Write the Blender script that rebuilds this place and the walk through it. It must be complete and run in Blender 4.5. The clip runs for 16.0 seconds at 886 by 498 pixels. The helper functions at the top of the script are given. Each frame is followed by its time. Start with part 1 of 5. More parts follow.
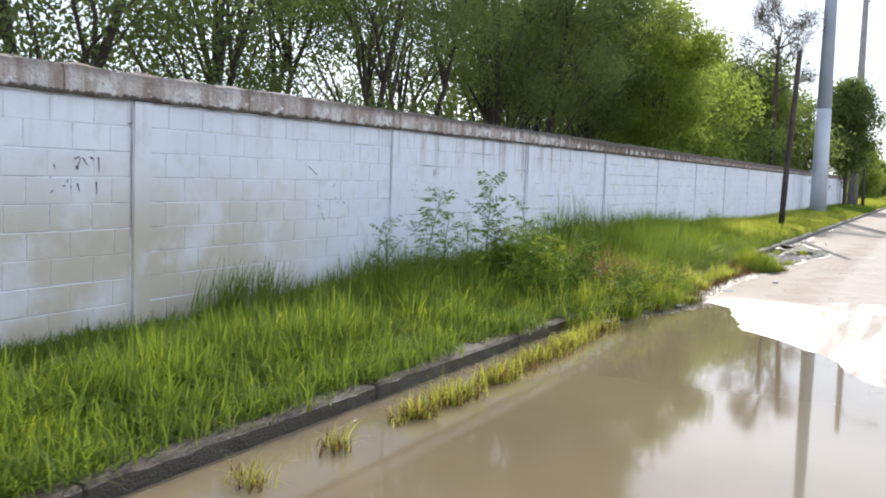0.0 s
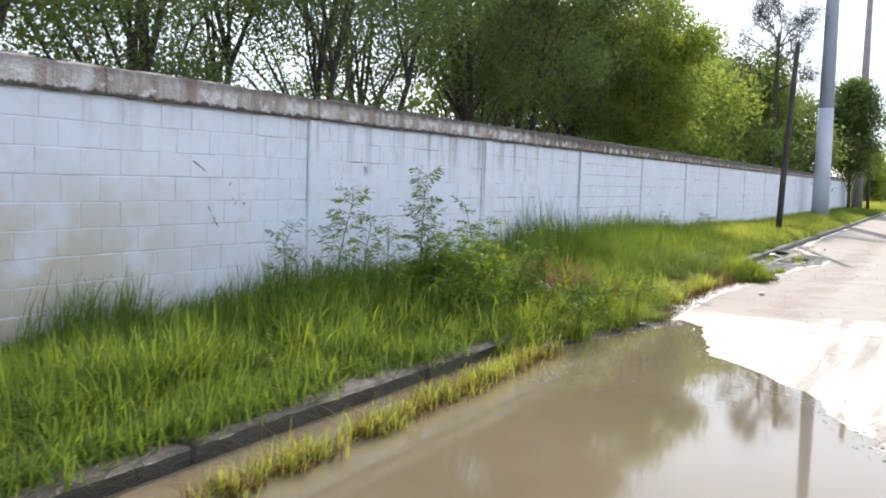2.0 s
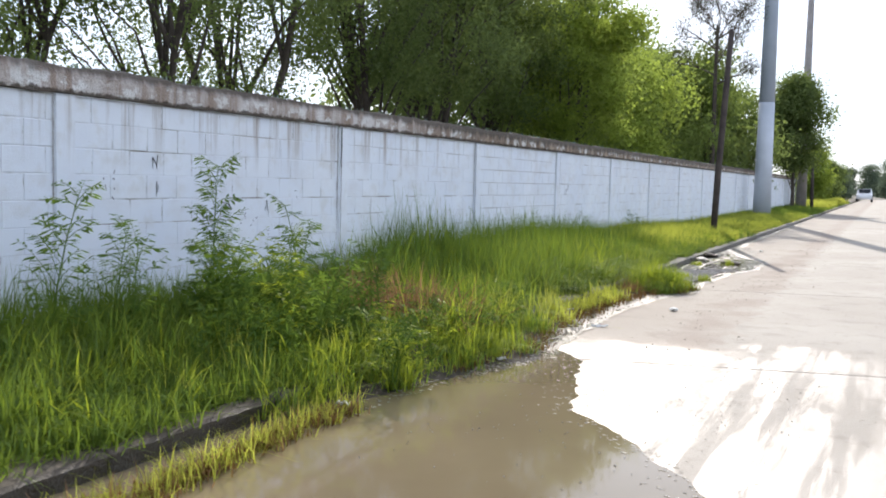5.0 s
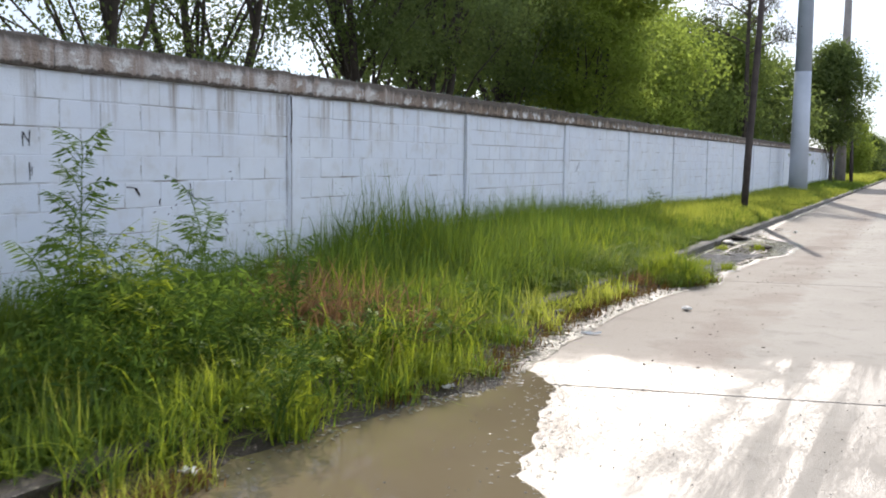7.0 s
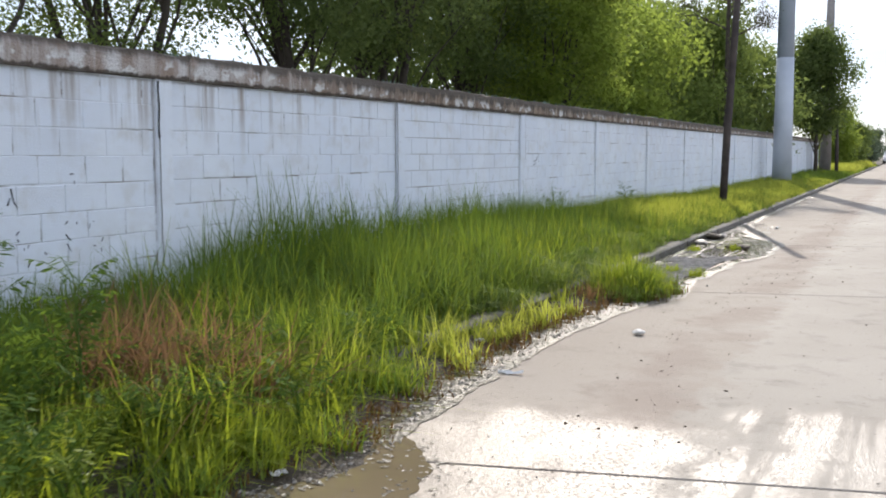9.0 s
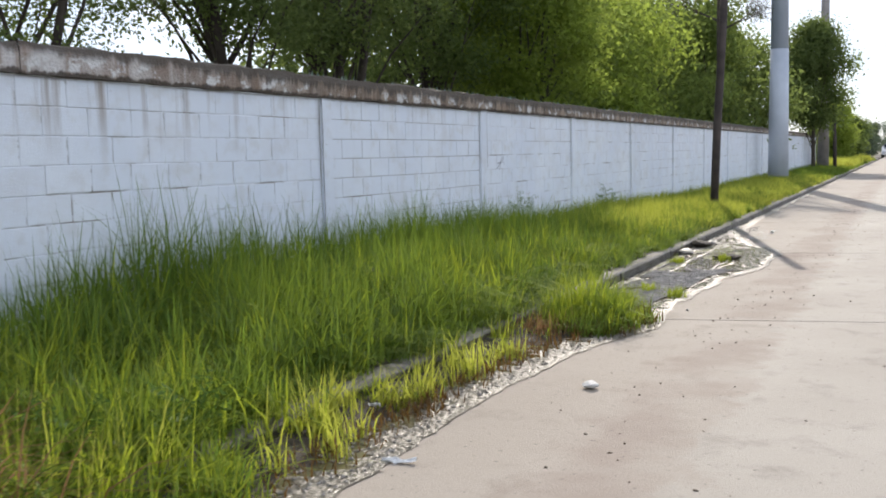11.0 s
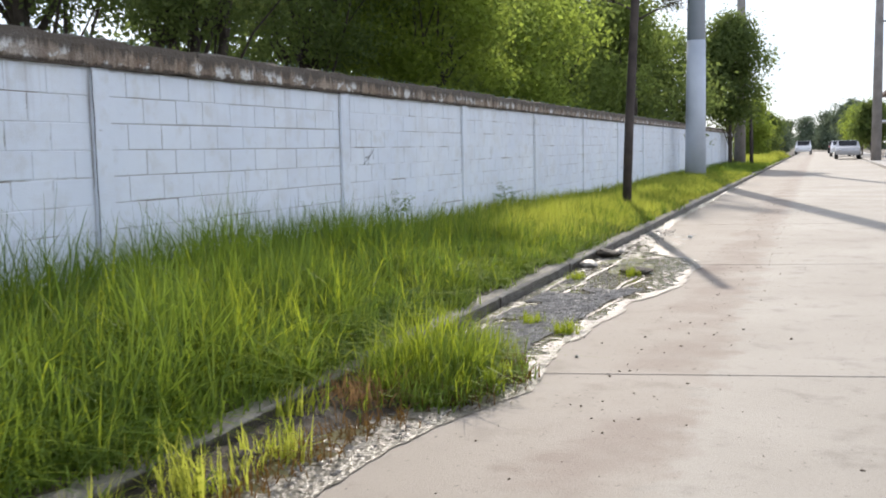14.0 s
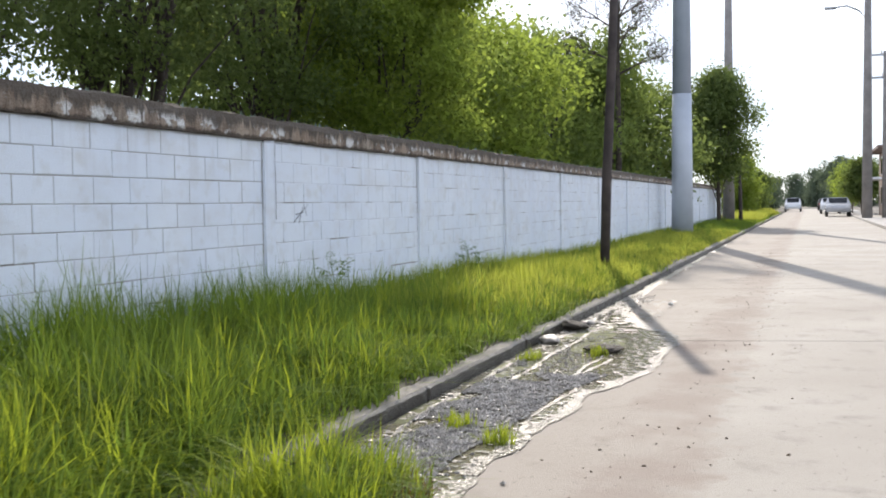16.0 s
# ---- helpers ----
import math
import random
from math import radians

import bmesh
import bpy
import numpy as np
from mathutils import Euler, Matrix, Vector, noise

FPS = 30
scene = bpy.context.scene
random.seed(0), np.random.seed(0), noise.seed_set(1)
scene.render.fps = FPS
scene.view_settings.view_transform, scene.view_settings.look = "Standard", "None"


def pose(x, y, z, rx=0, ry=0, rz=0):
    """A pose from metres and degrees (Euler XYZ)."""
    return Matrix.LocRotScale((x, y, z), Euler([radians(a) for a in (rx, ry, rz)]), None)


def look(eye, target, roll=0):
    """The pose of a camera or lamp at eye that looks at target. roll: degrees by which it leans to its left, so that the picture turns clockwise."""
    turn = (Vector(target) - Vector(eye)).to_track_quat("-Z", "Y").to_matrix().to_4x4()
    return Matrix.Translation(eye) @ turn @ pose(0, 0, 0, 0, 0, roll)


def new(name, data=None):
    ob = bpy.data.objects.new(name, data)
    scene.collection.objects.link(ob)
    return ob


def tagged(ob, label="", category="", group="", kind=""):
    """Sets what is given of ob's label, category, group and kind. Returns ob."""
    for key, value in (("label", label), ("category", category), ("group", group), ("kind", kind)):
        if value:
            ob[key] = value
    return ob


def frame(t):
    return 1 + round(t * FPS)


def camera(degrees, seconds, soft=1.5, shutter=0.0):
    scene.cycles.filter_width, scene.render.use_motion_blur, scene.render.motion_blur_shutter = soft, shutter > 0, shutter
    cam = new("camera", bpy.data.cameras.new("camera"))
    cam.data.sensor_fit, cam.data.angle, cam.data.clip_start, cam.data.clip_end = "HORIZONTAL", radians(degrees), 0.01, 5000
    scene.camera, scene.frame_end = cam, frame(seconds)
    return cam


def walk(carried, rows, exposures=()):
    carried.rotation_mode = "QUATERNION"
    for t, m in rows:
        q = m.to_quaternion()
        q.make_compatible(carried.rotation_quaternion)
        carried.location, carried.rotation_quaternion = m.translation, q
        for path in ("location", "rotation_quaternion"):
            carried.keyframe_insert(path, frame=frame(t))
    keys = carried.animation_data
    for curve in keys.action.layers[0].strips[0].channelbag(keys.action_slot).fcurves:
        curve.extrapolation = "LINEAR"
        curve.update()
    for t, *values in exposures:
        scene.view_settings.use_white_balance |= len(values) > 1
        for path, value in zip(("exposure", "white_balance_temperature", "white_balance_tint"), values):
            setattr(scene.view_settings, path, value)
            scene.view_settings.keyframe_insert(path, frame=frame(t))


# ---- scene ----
cam = camera(49.4, 16.0, soft=1.85, shutter=0.4)
PATH = [
    (0, (5.677, 0.112, 1.484), (4.775, 1.889, 1.326), 2.0),
    (0.5, (5.66, 0.529, 1.453), (4.755, 2.305, 1.292), 1.7),
    (1, (5.687, 0.965, 1.417), (4.777, 2.739, 1.26), 1.5),
    (1.5, (5.711, 1.381, 1.395), (4.794, 3.152, 1.244), 1.4),
    (2, (5.69, 1.873, 1.438), (4.776, 3.646, 1.288), 1.9),
    (2.5, (5.719, 2.28, 1.458), (4.823, 4.062, 1.316), 2.1),
    (3, (5.742, 2.69, 1.448), (4.882, 4.491, 1.318), 2.3),
    (3.5, (5.804, 3.106, 1.43), (4.973, 4.922, 1.313), 2.2),
    (4, (5.772, 3.606, 1.4), (4.968, 5.433, 1.282), 1.7),
    (6.5, (5.598, 5.801, 1.38), (4.709, 7.583, 1.197), 0.8),
    (7, (5.549, 6.313, 1.374), (4.658, 8.094, 1.186), 0.7),
    (7.5, (5.513, 6.756, 1.375), (4.623, 8.536, 1.181), 0.7),
    (8, (5.482, 7.185, 1.387), (4.598, 8.968, 1.187), 0.5),
    (8.5, (5.455, 7.632, 1.392), (4.58, 9.419, 1.189), 0.3),
    (9, (5.442, 8.062, 1.378), (4.573, 9.852, 1.179), -0.1),
    (9.5, (5.395, 8.497, 1.388), (4.538, 10.294, 1.189), -0.2),
    (11.8, (5.169, 10.565, 1.364), (4.297, 12.355, 1.171), -1.7),
    (12, (5.133, 10.734, 1.363), (4.27, 12.528, 1.166), -1.6),
    (12.5, (5.074, 11.174, 1.352), (4.245, 12.982, 1.147), -1.7),
    (13, (5.03, 11.592, 1.336), (4.234, 13.415, 1.122), -1.6),
    (13.5, (5.043, 11.978, 1.311), (4.272, 13.811, 1.097), -1.7),
    (14, (4.98, 12.3, 1.303), (4.256, 14.153, 1.1), -1.2),
    (14.5, (4.96, 12.599, 1.334), (4.262, 14.464, 1.15), -0.8),
    (15, (4.956, 13.016, 1.32), (4.262, 14.886, 1.169), -1.0),
    (15.5, (4.942, 13.456, 1.294), (4.243, 15.327, 1.182), -1.1),
    (16, (4.922, 13.867, 1.306), (4.213, 15.735, 1.216), -0.9),
]
walk(cam, [(t, look(eye, target, roll)) for t, eye, target, roll in PATH],
     [(t, e, k, 13) for t, e, k in ((0, 0.53, 6650), (4, 0.56, 6530), (6.5, 0.23, 6570), (9.5, 0.24, 6650), (12, 0.28, 6730), (16, 0.39, 6660))])


# ---- light ----
SUN_EL, SUN_AZ = radians(30), math.atan2(-0.25, 0.968)
world = bpy.data.worlds.new("sky")
scene.world = world
world.use_nodes = True
wn, wl = world.node_tree.nodes, world.node_tree.links
background = wn["Background"]
background.inputs["Strength"].default_value = 0.125
sky = wn.new("ShaderNodeTexSky")
sky.sky_type, sky.sun_disc = "NISHITA", False
sky.sun_elevation, sky.sun_rotation = SUN_EL, SUN_AZ
sky.air_density, sky.dust_density, sky.ozone_density = 1.0, 0.25, 3.0
w_co = wn.new("ShaderNodeTexCoord")
w_map = wn.new("ShaderNodeMapping")
w_map.inputs["Scale"].default_value = (1.0, 1.0, 2.6)
w_noise = wn.new("ShaderNodeTexNoise")
w_noise.inputs["Scale"].default_value, w_noise.inputs["Detail"].default_value = 2.2, 8
w_ramp = wn.new("ShaderNodeValToRGB")
w_ramp.color_ramp.elements[0].position, w_ramp.color_ramp.elements[1].position = 0.40, 0.68
w_ramp.color_ramp.elements[0].color = (0.6, 0.6, 0.6, 1)
w_mix = wn.new("ShaderNodeMixRGB")
# clouds: a thin bright veil over the whole sky, whiter in its thick parts
w_cloud = wn.new("ShaderNodeMixRGB")
w_cloud.blend_type = "ADD"
w_cloud.inputs["Fac"].default_value = 1.0
w_cloud.inputs["Color2"].default_value = (6.2, 6.45, 6.9, 1)
wl.new(sky.outputs["Color"], w_cloud.inputs["Color1"])
wl.new(w_cloud.outputs["Color"], w_mix.inputs["Color2"])
wl.new(w_co.outputs["Generated"], w_map.inputs["Vector"])
wl.new(w_map.outputs["Vector"], w_noise.inputs["Vector"])
wl.new(w_noise.outputs["Fac"], w_ramp.inputs["Fac"])
wl.new(w_ramp.outputs["Color"], w_mix.inputs["Fac"])
wl.new(sky.outputs["Color"], w_mix.inputs["Color1"])
w_veil = wn.new("ShaderNodeMixRGB")
w_veil.inputs["Color1"].default_value, w_veil.inputs["Color2"].default_value = (4.2, 5.0, 6.2, 1), (9.4, 9.8, 10.5, 1)
w_thick = wn.new("ShaderNodeMapRange")
w_thick.inputs["From Min"].default_value, w_thick.inputs["From Max"].default_value = 0.36, 0.62
wl.new(w_noise.outputs["Fac"], w_thick.inputs["Value"])
wl.new(w_thick.outputs["Result"], w_veil.inputs["Fac"])
w_cap = wn.new("ShaderNodeMixRGB")
w_cap.blend_type = "DARKEN"
w_cap.inputs["Fac"].default_value = 1.0
wl.new(w_mix.outputs["Color"], w_cap.inputs["Color1"])
w_glow = wn.new("ShaderNodeMixRGB")
w_glow.blend_type = "ADD"
w_glow.inputs["Fac"].default_value = 0.25
wl.new(w_veil.outputs["Color"], w_glow.inputs["Color1"])
wl.new(sky.outputs["Color"], w_glow.inputs["Color2"])
wl.new(w_glow.outputs["Color"], w_cap.inputs["Color2"])
wl.new(w_cap.outputs["Color"], background.inputs["Color"])

sun = new("sun", bpy.data.lights.new("sun", "SUN"))
sun.data.energy, sun.data.angle, sun.data.color = 3.8, radians(0.6), (1.0, 0.94, 0.84)
sun.matrix_world = look((60 * math.sin(SUN_AZ) * math.cos(SUN_EL), 60 * math.cos(SUN_AZ) * math.cos(SUN_EL), 60 * math.sin(SUN_EL)), (0, 0, 0))

# ---- materials ----


def shader(name):
    m = bpy.data.materials.new(name)
    m.use_nodes = True
    n, l = m.node_tree.nodes, m.node_tree.links
    return m, n, l, n["Principled BSDF"]


def position(n, l, scale=(1, 1, 1)):
    g = n.new("ShaderNodeNewGeometry")
    mp = n.new("ShaderNodeMapping")
    mp.inputs["Scale"].default_value = scale
    l.new(g.outputs["Position"], mp.inputs["Vector"])
    return mp.outputs["Vector"]


def grain(n, l, vec, scale, detail=6, rough=0.55, lo=0.3, hi=0.7):
    t = n.new("ShaderNodeTexNoise")
    t.inputs["Scale"].default_value, t.inputs["Detail"].default_value, t.inputs["Roughness"].default_value = scale, detail, rough
    l.new(vec, t.inputs["Vector"])
    r = n.new("ShaderNodeMapRange")
    r.inputs["From Min"].default_value, r.inputs["From Max"].default_value = lo, hi
    l.new(t.outputs["Fac"], r.inputs["Value"])
    return r.outputs["Result"]


def blend(n, l, fac, a, b, kind="MIX"):
    m = n.new("ShaderNodeMixRGB")
    m.blend_type = kind
    for key, v in (("Fac", fac), ("Color1", a), ("Color2", b)):
        if hasattr(v, "links"):
            l.new(v, m.inputs[key])
        else:
            m.inputs[key].default_value = v if isinstance(v, float) else (*v, 1)
    return m.outputs["Color"]


def calc(n, l, op, a, b=0.0, c=None):
    m = n.new("ShaderNodeMath")
    m.operation = op
    for i, v in enumerate((a, b, c)):
        if v is None:
            continue
        if hasattr(v, "links"):
            l.new(v, m.inputs[i])
        else:
            m.inputs[i].default_value = v
    return m.outputs["Value"]


def span(n, l, v, a, b, c=0.0, d=1.0):
    r = n.new("ShaderNodeMapRange")
    r.interpolation_type = "SMOOTHSTEP"
    l.new(v, r.inputs["Value"])
    for key, x in (("From Min", a), ("From Max", b), ("To Min", c), ("To Max", d)):
        r.inputs[key].default_value = x
    return r.outputs["Result"]


def relief(n, l, height, strength, distance, p):
    b = n.new("ShaderNodeBump")
    b.inputs["Strength"].default_value, b.inputs["Distance"].default_value = strength, distance
    l.new(height, b.inputs["Height"])
    l.new(b.outputs["Normal"], p.inputs["Normal"])


def plain(name, dark, light, rough=0.7, scale=3.0, fine=60.0, metal=0.0, bump=0.3):
    """A surface of two tones at two scales, with fine relief."""
    m, n, l, p = shader(name)
    v = position(n, l)
    big, small = grain(n, l, v, scale), grain(n, l, v, fine, 4)
    c = blend(n, l, big, dark, light)
    c = blend(n, l, calc(n, l, "MULTIPLY", small, 0.35), c, dark)
    l.new(c, p.inputs["Base Color"])
    p.inputs["Roughness"].default_value, p.inputs["Metallic"].default_value = rough, metal
    relief(n, l, small, bump, 0.01, p)
    return m


def leafy(name, dark, light, glow, share=0.45, gloss=0.006):
    """Thin leaves or blades: light comes through them; every blade has its own tone."""
    m, n, l, p = shader(name)
    n.remove(p)
    g = n.new("ShaderNodeNewGeometry")
    v = position(n, l)
    patch = grain(n, l, v, 0.9, 3, 0.5, 0.3, 0.7)
    f = calc(n, l, "ADD", calc(n, l, "MULTIPLY", g.outputs["Random Per Island"], 0.55), calc(n, l, "MULTIPLY", patch, 0.45))
    d, t, s = n.new("ShaderNodeBsdfDiffuse"), n.new("ShaderNodeBsdfTranslucent"), n.new("ShaderNodeBsdfGlossy")
    l.new(blend(n, l, f, dark, light), d.inputs["Color"])
    l.new(blend(n, l, f, tuple(0.6 * x for x in glow), glow), t.inputs["Color"])
    s.inputs["Roughness"].default_value = 0.42
    s.inputs["Color"].default_value = (0.8, 0.85, 0.8, 1)
    a, b = n.new("ShaderNodeMixShader"), n.new("ShaderNodeMixShader")
    a.inputs["Fac"].default_value, b.inputs["Fac"].default_value = share, gloss
    l.new(d.outputs[0], a.inputs[1]), l.new(t.outputs[0], a.inputs[2])
    l.new(a.outputs[0], b.inputs[1]), l.new(s.outputs[0], b.inputs[2])
    l.new(b.outputs[0], n["Material Output"].inputs["Surface"])
    return m


def make_paint():
    """White lime paint over blocks: yellowish worn foot, dust and streaks under the coping."""
    m, n, l, p = shader("worn_white_paint")
    v = position(n, l)
    sep = n.new("ShaderNodeSeparateXYZ")
    l.new(v, sep.inputs["Vector"])
    big, mid, fine = grain(n, l, v, 0.8), grain(n, l, v, 5), grain(n, l, v, 70, 4)
    info = n.new("ShaderNodeObjectInfo")
    geo = n.new("ShaderNodeNewGeometry")
    own = calc(n, l, "FRACT", calc(n, l, "ADD", info.outputs["Random"], geo.outputs["Random Per Island"]))
    c = blend(n, l, big, (0.71, 0.75, 0.81), (0.79, 0.818, 0.852))
    c = blend(n, l, calc(n, l, "MULTIPLY", own, 0.28), c, (0.66, 0.70, 0.77))
    c = blend(n, l, span(n, l, mid, 0.55, 1.0, 0.0, 0.5), c, (0.60, 0.59, 0.56))
    wash = grain(n, l, position(n, l, (1, 0.9, 0.5)), 1.1, 6, 0.6, 0.35, 0.65)
    c = blend(n, l, calc(n, l, "MULTIPLY", wash, 0.30), c, (0.60, 0.66, 0.77))
    dusty = grain(n, l, position(n, l, (1, 0.7, 1.3)), 2.3, 8, 0.68, 0.48, 0.68)
    c = blend(n, l, calc(n, l, "MULTIPLY", dusty, 0.35), c, (0.58, 0.56, 0.54))
    scuff = grain(n, l, position(n, l, (1, 1.0, 1.6)), 7.0, 9, 0.72, 0.655, 0.70)
    c = blend(n, l, calc(n, l, "MULTIPLY", scuff, 0.6), c, (0.36, 0.34, 0.33))
    # paint washed off low down where the wall stands in the oldest stretch
    low = calc(n, l, "MULTIPLY", span(n, l, sep.outputs["Z"], 1.7, 0.8), span(n, l, sep.outputs["Y"], 9.5, 6.6))
    low = calc(n, l, "MULTIPLY", low, span(n, l, grain(n, l, v, 1.6), 0.1, 0.6, 0.35, 1.0))
    c = blend(n, l, low, c, (0.50, 0.455, 0.36))
    streak = grain(n, l, position(n, l, (1, 3.4, 0.16)), 1.6, 7, 0.66, 0.52, 0.66)
    streak = calc(n, l, "MULTIPLY", streak, span(n, l, sep.outputs["Z"], 1.30, 1.95, 0.0, 0.9))
    streak = calc(n, l, "MULTIPLY", streak, calc(n, l, "MULTIPLY", span(n, l, sep.outputs["Y"], 8.0, 10.5, 0.3, 1.0), span(n, l, sep.outputs["Y"], 18.5, 15.5, 0.22, 1.0)))
    c = blend(n, l, streak, c, (0.30, 0.25, 0.21))
    # shadow line under the coping, put into the paint colour in broken lengths
    coping_shade = calc(n, l, "MULTIPLY", span(n, l, sep.outputs["Z"], 1.93, 1.962), grain(n, l, position(n, l, (1, 1.6, 1)), 1.8, 6, 0.6, 0.35, 0.6))
    c = blend(n, l, calc(n, l, "MULTIPLY", coping_shade, 0.8), c, (0.12, 0.10, 0.09))
    l.new(c, p.inputs["Base Color"])
    p.inputs["Roughness"].default_value = 0.75
    relief(n, l, calc(n, l, "ADD", fine, mid), 0.25, 0.006, p)
    return m


def make_coping():
    """Old concrete: remnants of white paint, ochre and brown stains, a sooty weathered top."""
    m, n, l, p = shader("stained_concrete_coping")
    v = position(n, l)
    sep = n.new("ShaderNodeSeparateXYZ")
    l.new(v, sep.inputs["Vector"])
    z, y = sep.outputs["Z"], sep.outputs["Y"]
    runs = grain(n, l, position(n, l, (1, 2.8, 0.35)), 1.6, 9, 0.7, 0.42, 0.58)
    drips = grain(n, l, position(n, l, (0.5, 3.6, 0.25)), 2.2, 8, 0.72, 0.36, 0.66)
    soot, fine = grain(n, l, v, 2.4, 8, 0.62, 0.38, 0.64), grain(n, l, v, 45, 5)
    aged = span(n, l, y, 14.0, 19.0)
    c = blend(n, l, runs, (0.36, 0.29, 0.245), (0.66, 0.63, 0.61))
    ochre = blend(n, l, runs, (0.10, 0.072, 0.05), (0.36, 0.28, 0.20))
    c = blend(n, l, calc(n, l, "MULTIPLY", aged, 0.85), c, ochre)
    c = blend(n, l, calc(n, l, "MULTIPLY", soot, 0.5), c, (0.24, 0.15, 0.095))
    paint = grain(n, l, position(n, l, (1, 1.3, 1.5)), 3.0, 9, 0.66, 0.53, 0.57)
    paint = calc(n, l, "MULTIPLY", paint, span(n, l, calc(n, l, "SUBTRACT", z, calc(n, l, "MULTIPLY", drips, 0.12)), 2.10, 2.0))
    c = blend(n, l, calc(n, l, "MULTIPLY", paint, 0.85), c, (0.72, 0.71, 0.69))
    top = calc(n, l, "ADD", z, calc(n, l, "MULTIPLY", drips, calc(n, l, "ADD", 0.05, calc(n, l, "MULTIPLY", aged, 0.11))))
    c = blend(n, l, calc(n, l, "MULTIPLY", span(n, l, top, 2.11, 2.18, 0.0, 0.94), span(n, l, y, 7.5, 11.0, 0.55, 1.0)), c, (0.085, 0.068, 0.052))
    # darker line along the bottom edge, its height varied by the drip noise
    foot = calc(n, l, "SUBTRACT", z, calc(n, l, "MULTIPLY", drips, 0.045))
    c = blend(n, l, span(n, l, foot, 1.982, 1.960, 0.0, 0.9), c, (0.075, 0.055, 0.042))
    l.new(c, p.inputs["Base Color"])
    p.inputs["Roughness"].default_value = 0.9
    relief(n, l, calc(n, l, "ADD", fine, soot), 0.7, 0.015, p)
    return m


def make_road(name, light, dark):
    """Pale concrete, with damp stains, dust, and a film of water near the puddle."""
    m, n, l, p = shader(name)
    v = position(n, l)
    sep = n.new("ShaderNodeSeparateXYZ")
    l.new(v, sep.inputs["Vector"])
    x, y = sep.outputs["X"], sep.outputs["Y"]
    big, mid, fine = grain(n, l, v, 0.5, 7), grain(n, l, v, 3.0, 8, 0.62), grain(n, l, v, 90, 5)
    info = n.new("ShaderNodeObjectInfo")
    c = blend(n, l, big, dark, light)
    c = blend(n, l, calc(n, l, "MULTIPLY", info.outputs["Random"], 0.18), c, dark)
    c = blend(n, l, span(n, l, mid, 0.55, 1.0, 0.0, 0.5), c, tuple(0.62 * a for a in dark))
    # the dirty wheel track that follows the gutter
    wander = calc(n, l, "ADD", x, calc(n, l, "MULTIPLY", calc(n, l, "SUBTRACT", mid, 0.5), 0.35))
    track = calc(n, l, "MULTIPLY", span(n, l, wander, 3.75, 4.05), span(n, l, wander, 4.55, 4.25))
    track = calc(n, l, "MULTIPLY", track, span(n, l, grain(n, l, v, 1.1, 6), 0.25, 0.75, 0.0, 0.7))
    c = blend(n, l, track, c, (0.22, 0.17, 0.14))
    c = blend(n, l, span(n, l, wander, 4.52, 4.36, 0.0, 0.34), c, (0.24, 0.185, 0.14))
    c = blend(n, l, span(n, l, grain(n, l, v, 26, 3), 0.88, 1.0, 0.0, 0.7), c, (0.10, 0.085, 0.07))
    # brown spill that runs out of the joint, and stains beside the gutter; the post's shadow is painted in with it
    dx = calc(n, l, "MULTIPLY", calc(n, l, "SUBTRACT", x, 3.98), 2.6)
    dy = calc(n, l, "SUBTRACT", y, 22.75)
    spill_and_shadow = calc(n, l, "SQRT", calc(n, l, "ADD", calc(n, l, "MULTIPLY", dx, dx), calc(n, l, "MULTIPLY", dy, dy)))
    spill_and_shadow = span(n, l, calc(n, l, "ADD", spill_and_shadow, calc(n, l, "MULTIPLY", mid, 0.5)), 1.0, 0.35, 0.0, 0.75)
    c = blend(n, l, spill_and_shadow, c, (0.15, 0.10, 0.075))
    # water film: spreads up the road from the puddle, with wet wheel tracks beside it
    soft = grain(n, l, v, 1.3, 7, 0.6)
    edge = calc(n, l, "ADD", y, calc(n, l, "MULTIPLY", calc(n, l, "SUBTRACT", soft, 0.5), 0.7))
    side = calc(n, l, "ADD", x, calc(n, l, "MULTIPLY", calc(n, l, "SUBTRACT", soft, 0.5), 0.30))
    sheet = calc(n, l, "MULTIPLY", span(n, l, edge, 13.5, 12.2), span(n, l, side, 4.85, 4.4))
    bands = grain(n, l, position(n, l, (4.4, 0.30, 1)), 1.0, 7, 0.62, 0.40, 0.56)
    marks = grain(n, l, position(n, l, (2.2, 1.2, 1)), 2.0, 6, 0.66, 0.30, 0.5)
    marks = span(n, l, marks, 0.0, 1.0, 0.35, 1.0)
    tracks = calc(n, l, "MULTIPLY", calc(n, l, "MULTIPLY", bands, marks), calc(n, l, "MULTIPLY", span(n, l, edge, 13.7, 13.1), span(n, l, side, 4.5, 4.75)))
    flood = calc(n, l, "MULTIPLY", span(n, l, calc(n, l, "ADD", edge, calc(n, l, "MULTIPLY", x, 0.5)), 13.9, 12.4), span(n, l, bands, 0.0, 1.0, 0.3, 1.0))
    flood = calc(n, l, "MULTIPLY", flood, calc(n, l, "MAXIMUM", calc(n, l, "MAXIMUM", span(n, l, side, 4.95, 4.6), bands), span(n, l, edge, 11.6, 9.8, 0.1, 1.0)))
    wet = calc(n, l, "MAXIMUM", calc(n, l, "MAXIMUM", sheet, tracks), flood)
    thin = grain(n, l, position(n, l, (3.0, 0.9, 1)), 1.6, 8, 0.68, 0.30, 0.58)
    wet = calc(n, l, "MULTIPLY", wet, calc(n, l, "MAXIMUM", span(n, l, thin, 0.0, 1.0, 0.62, 1.0), span(n, l, y, 11.0, 9.8)))
    pores = span(n, l, grain(n, l, v, 46, 6, 0.65), 0.15, 0.65, 0.30, 1.0)
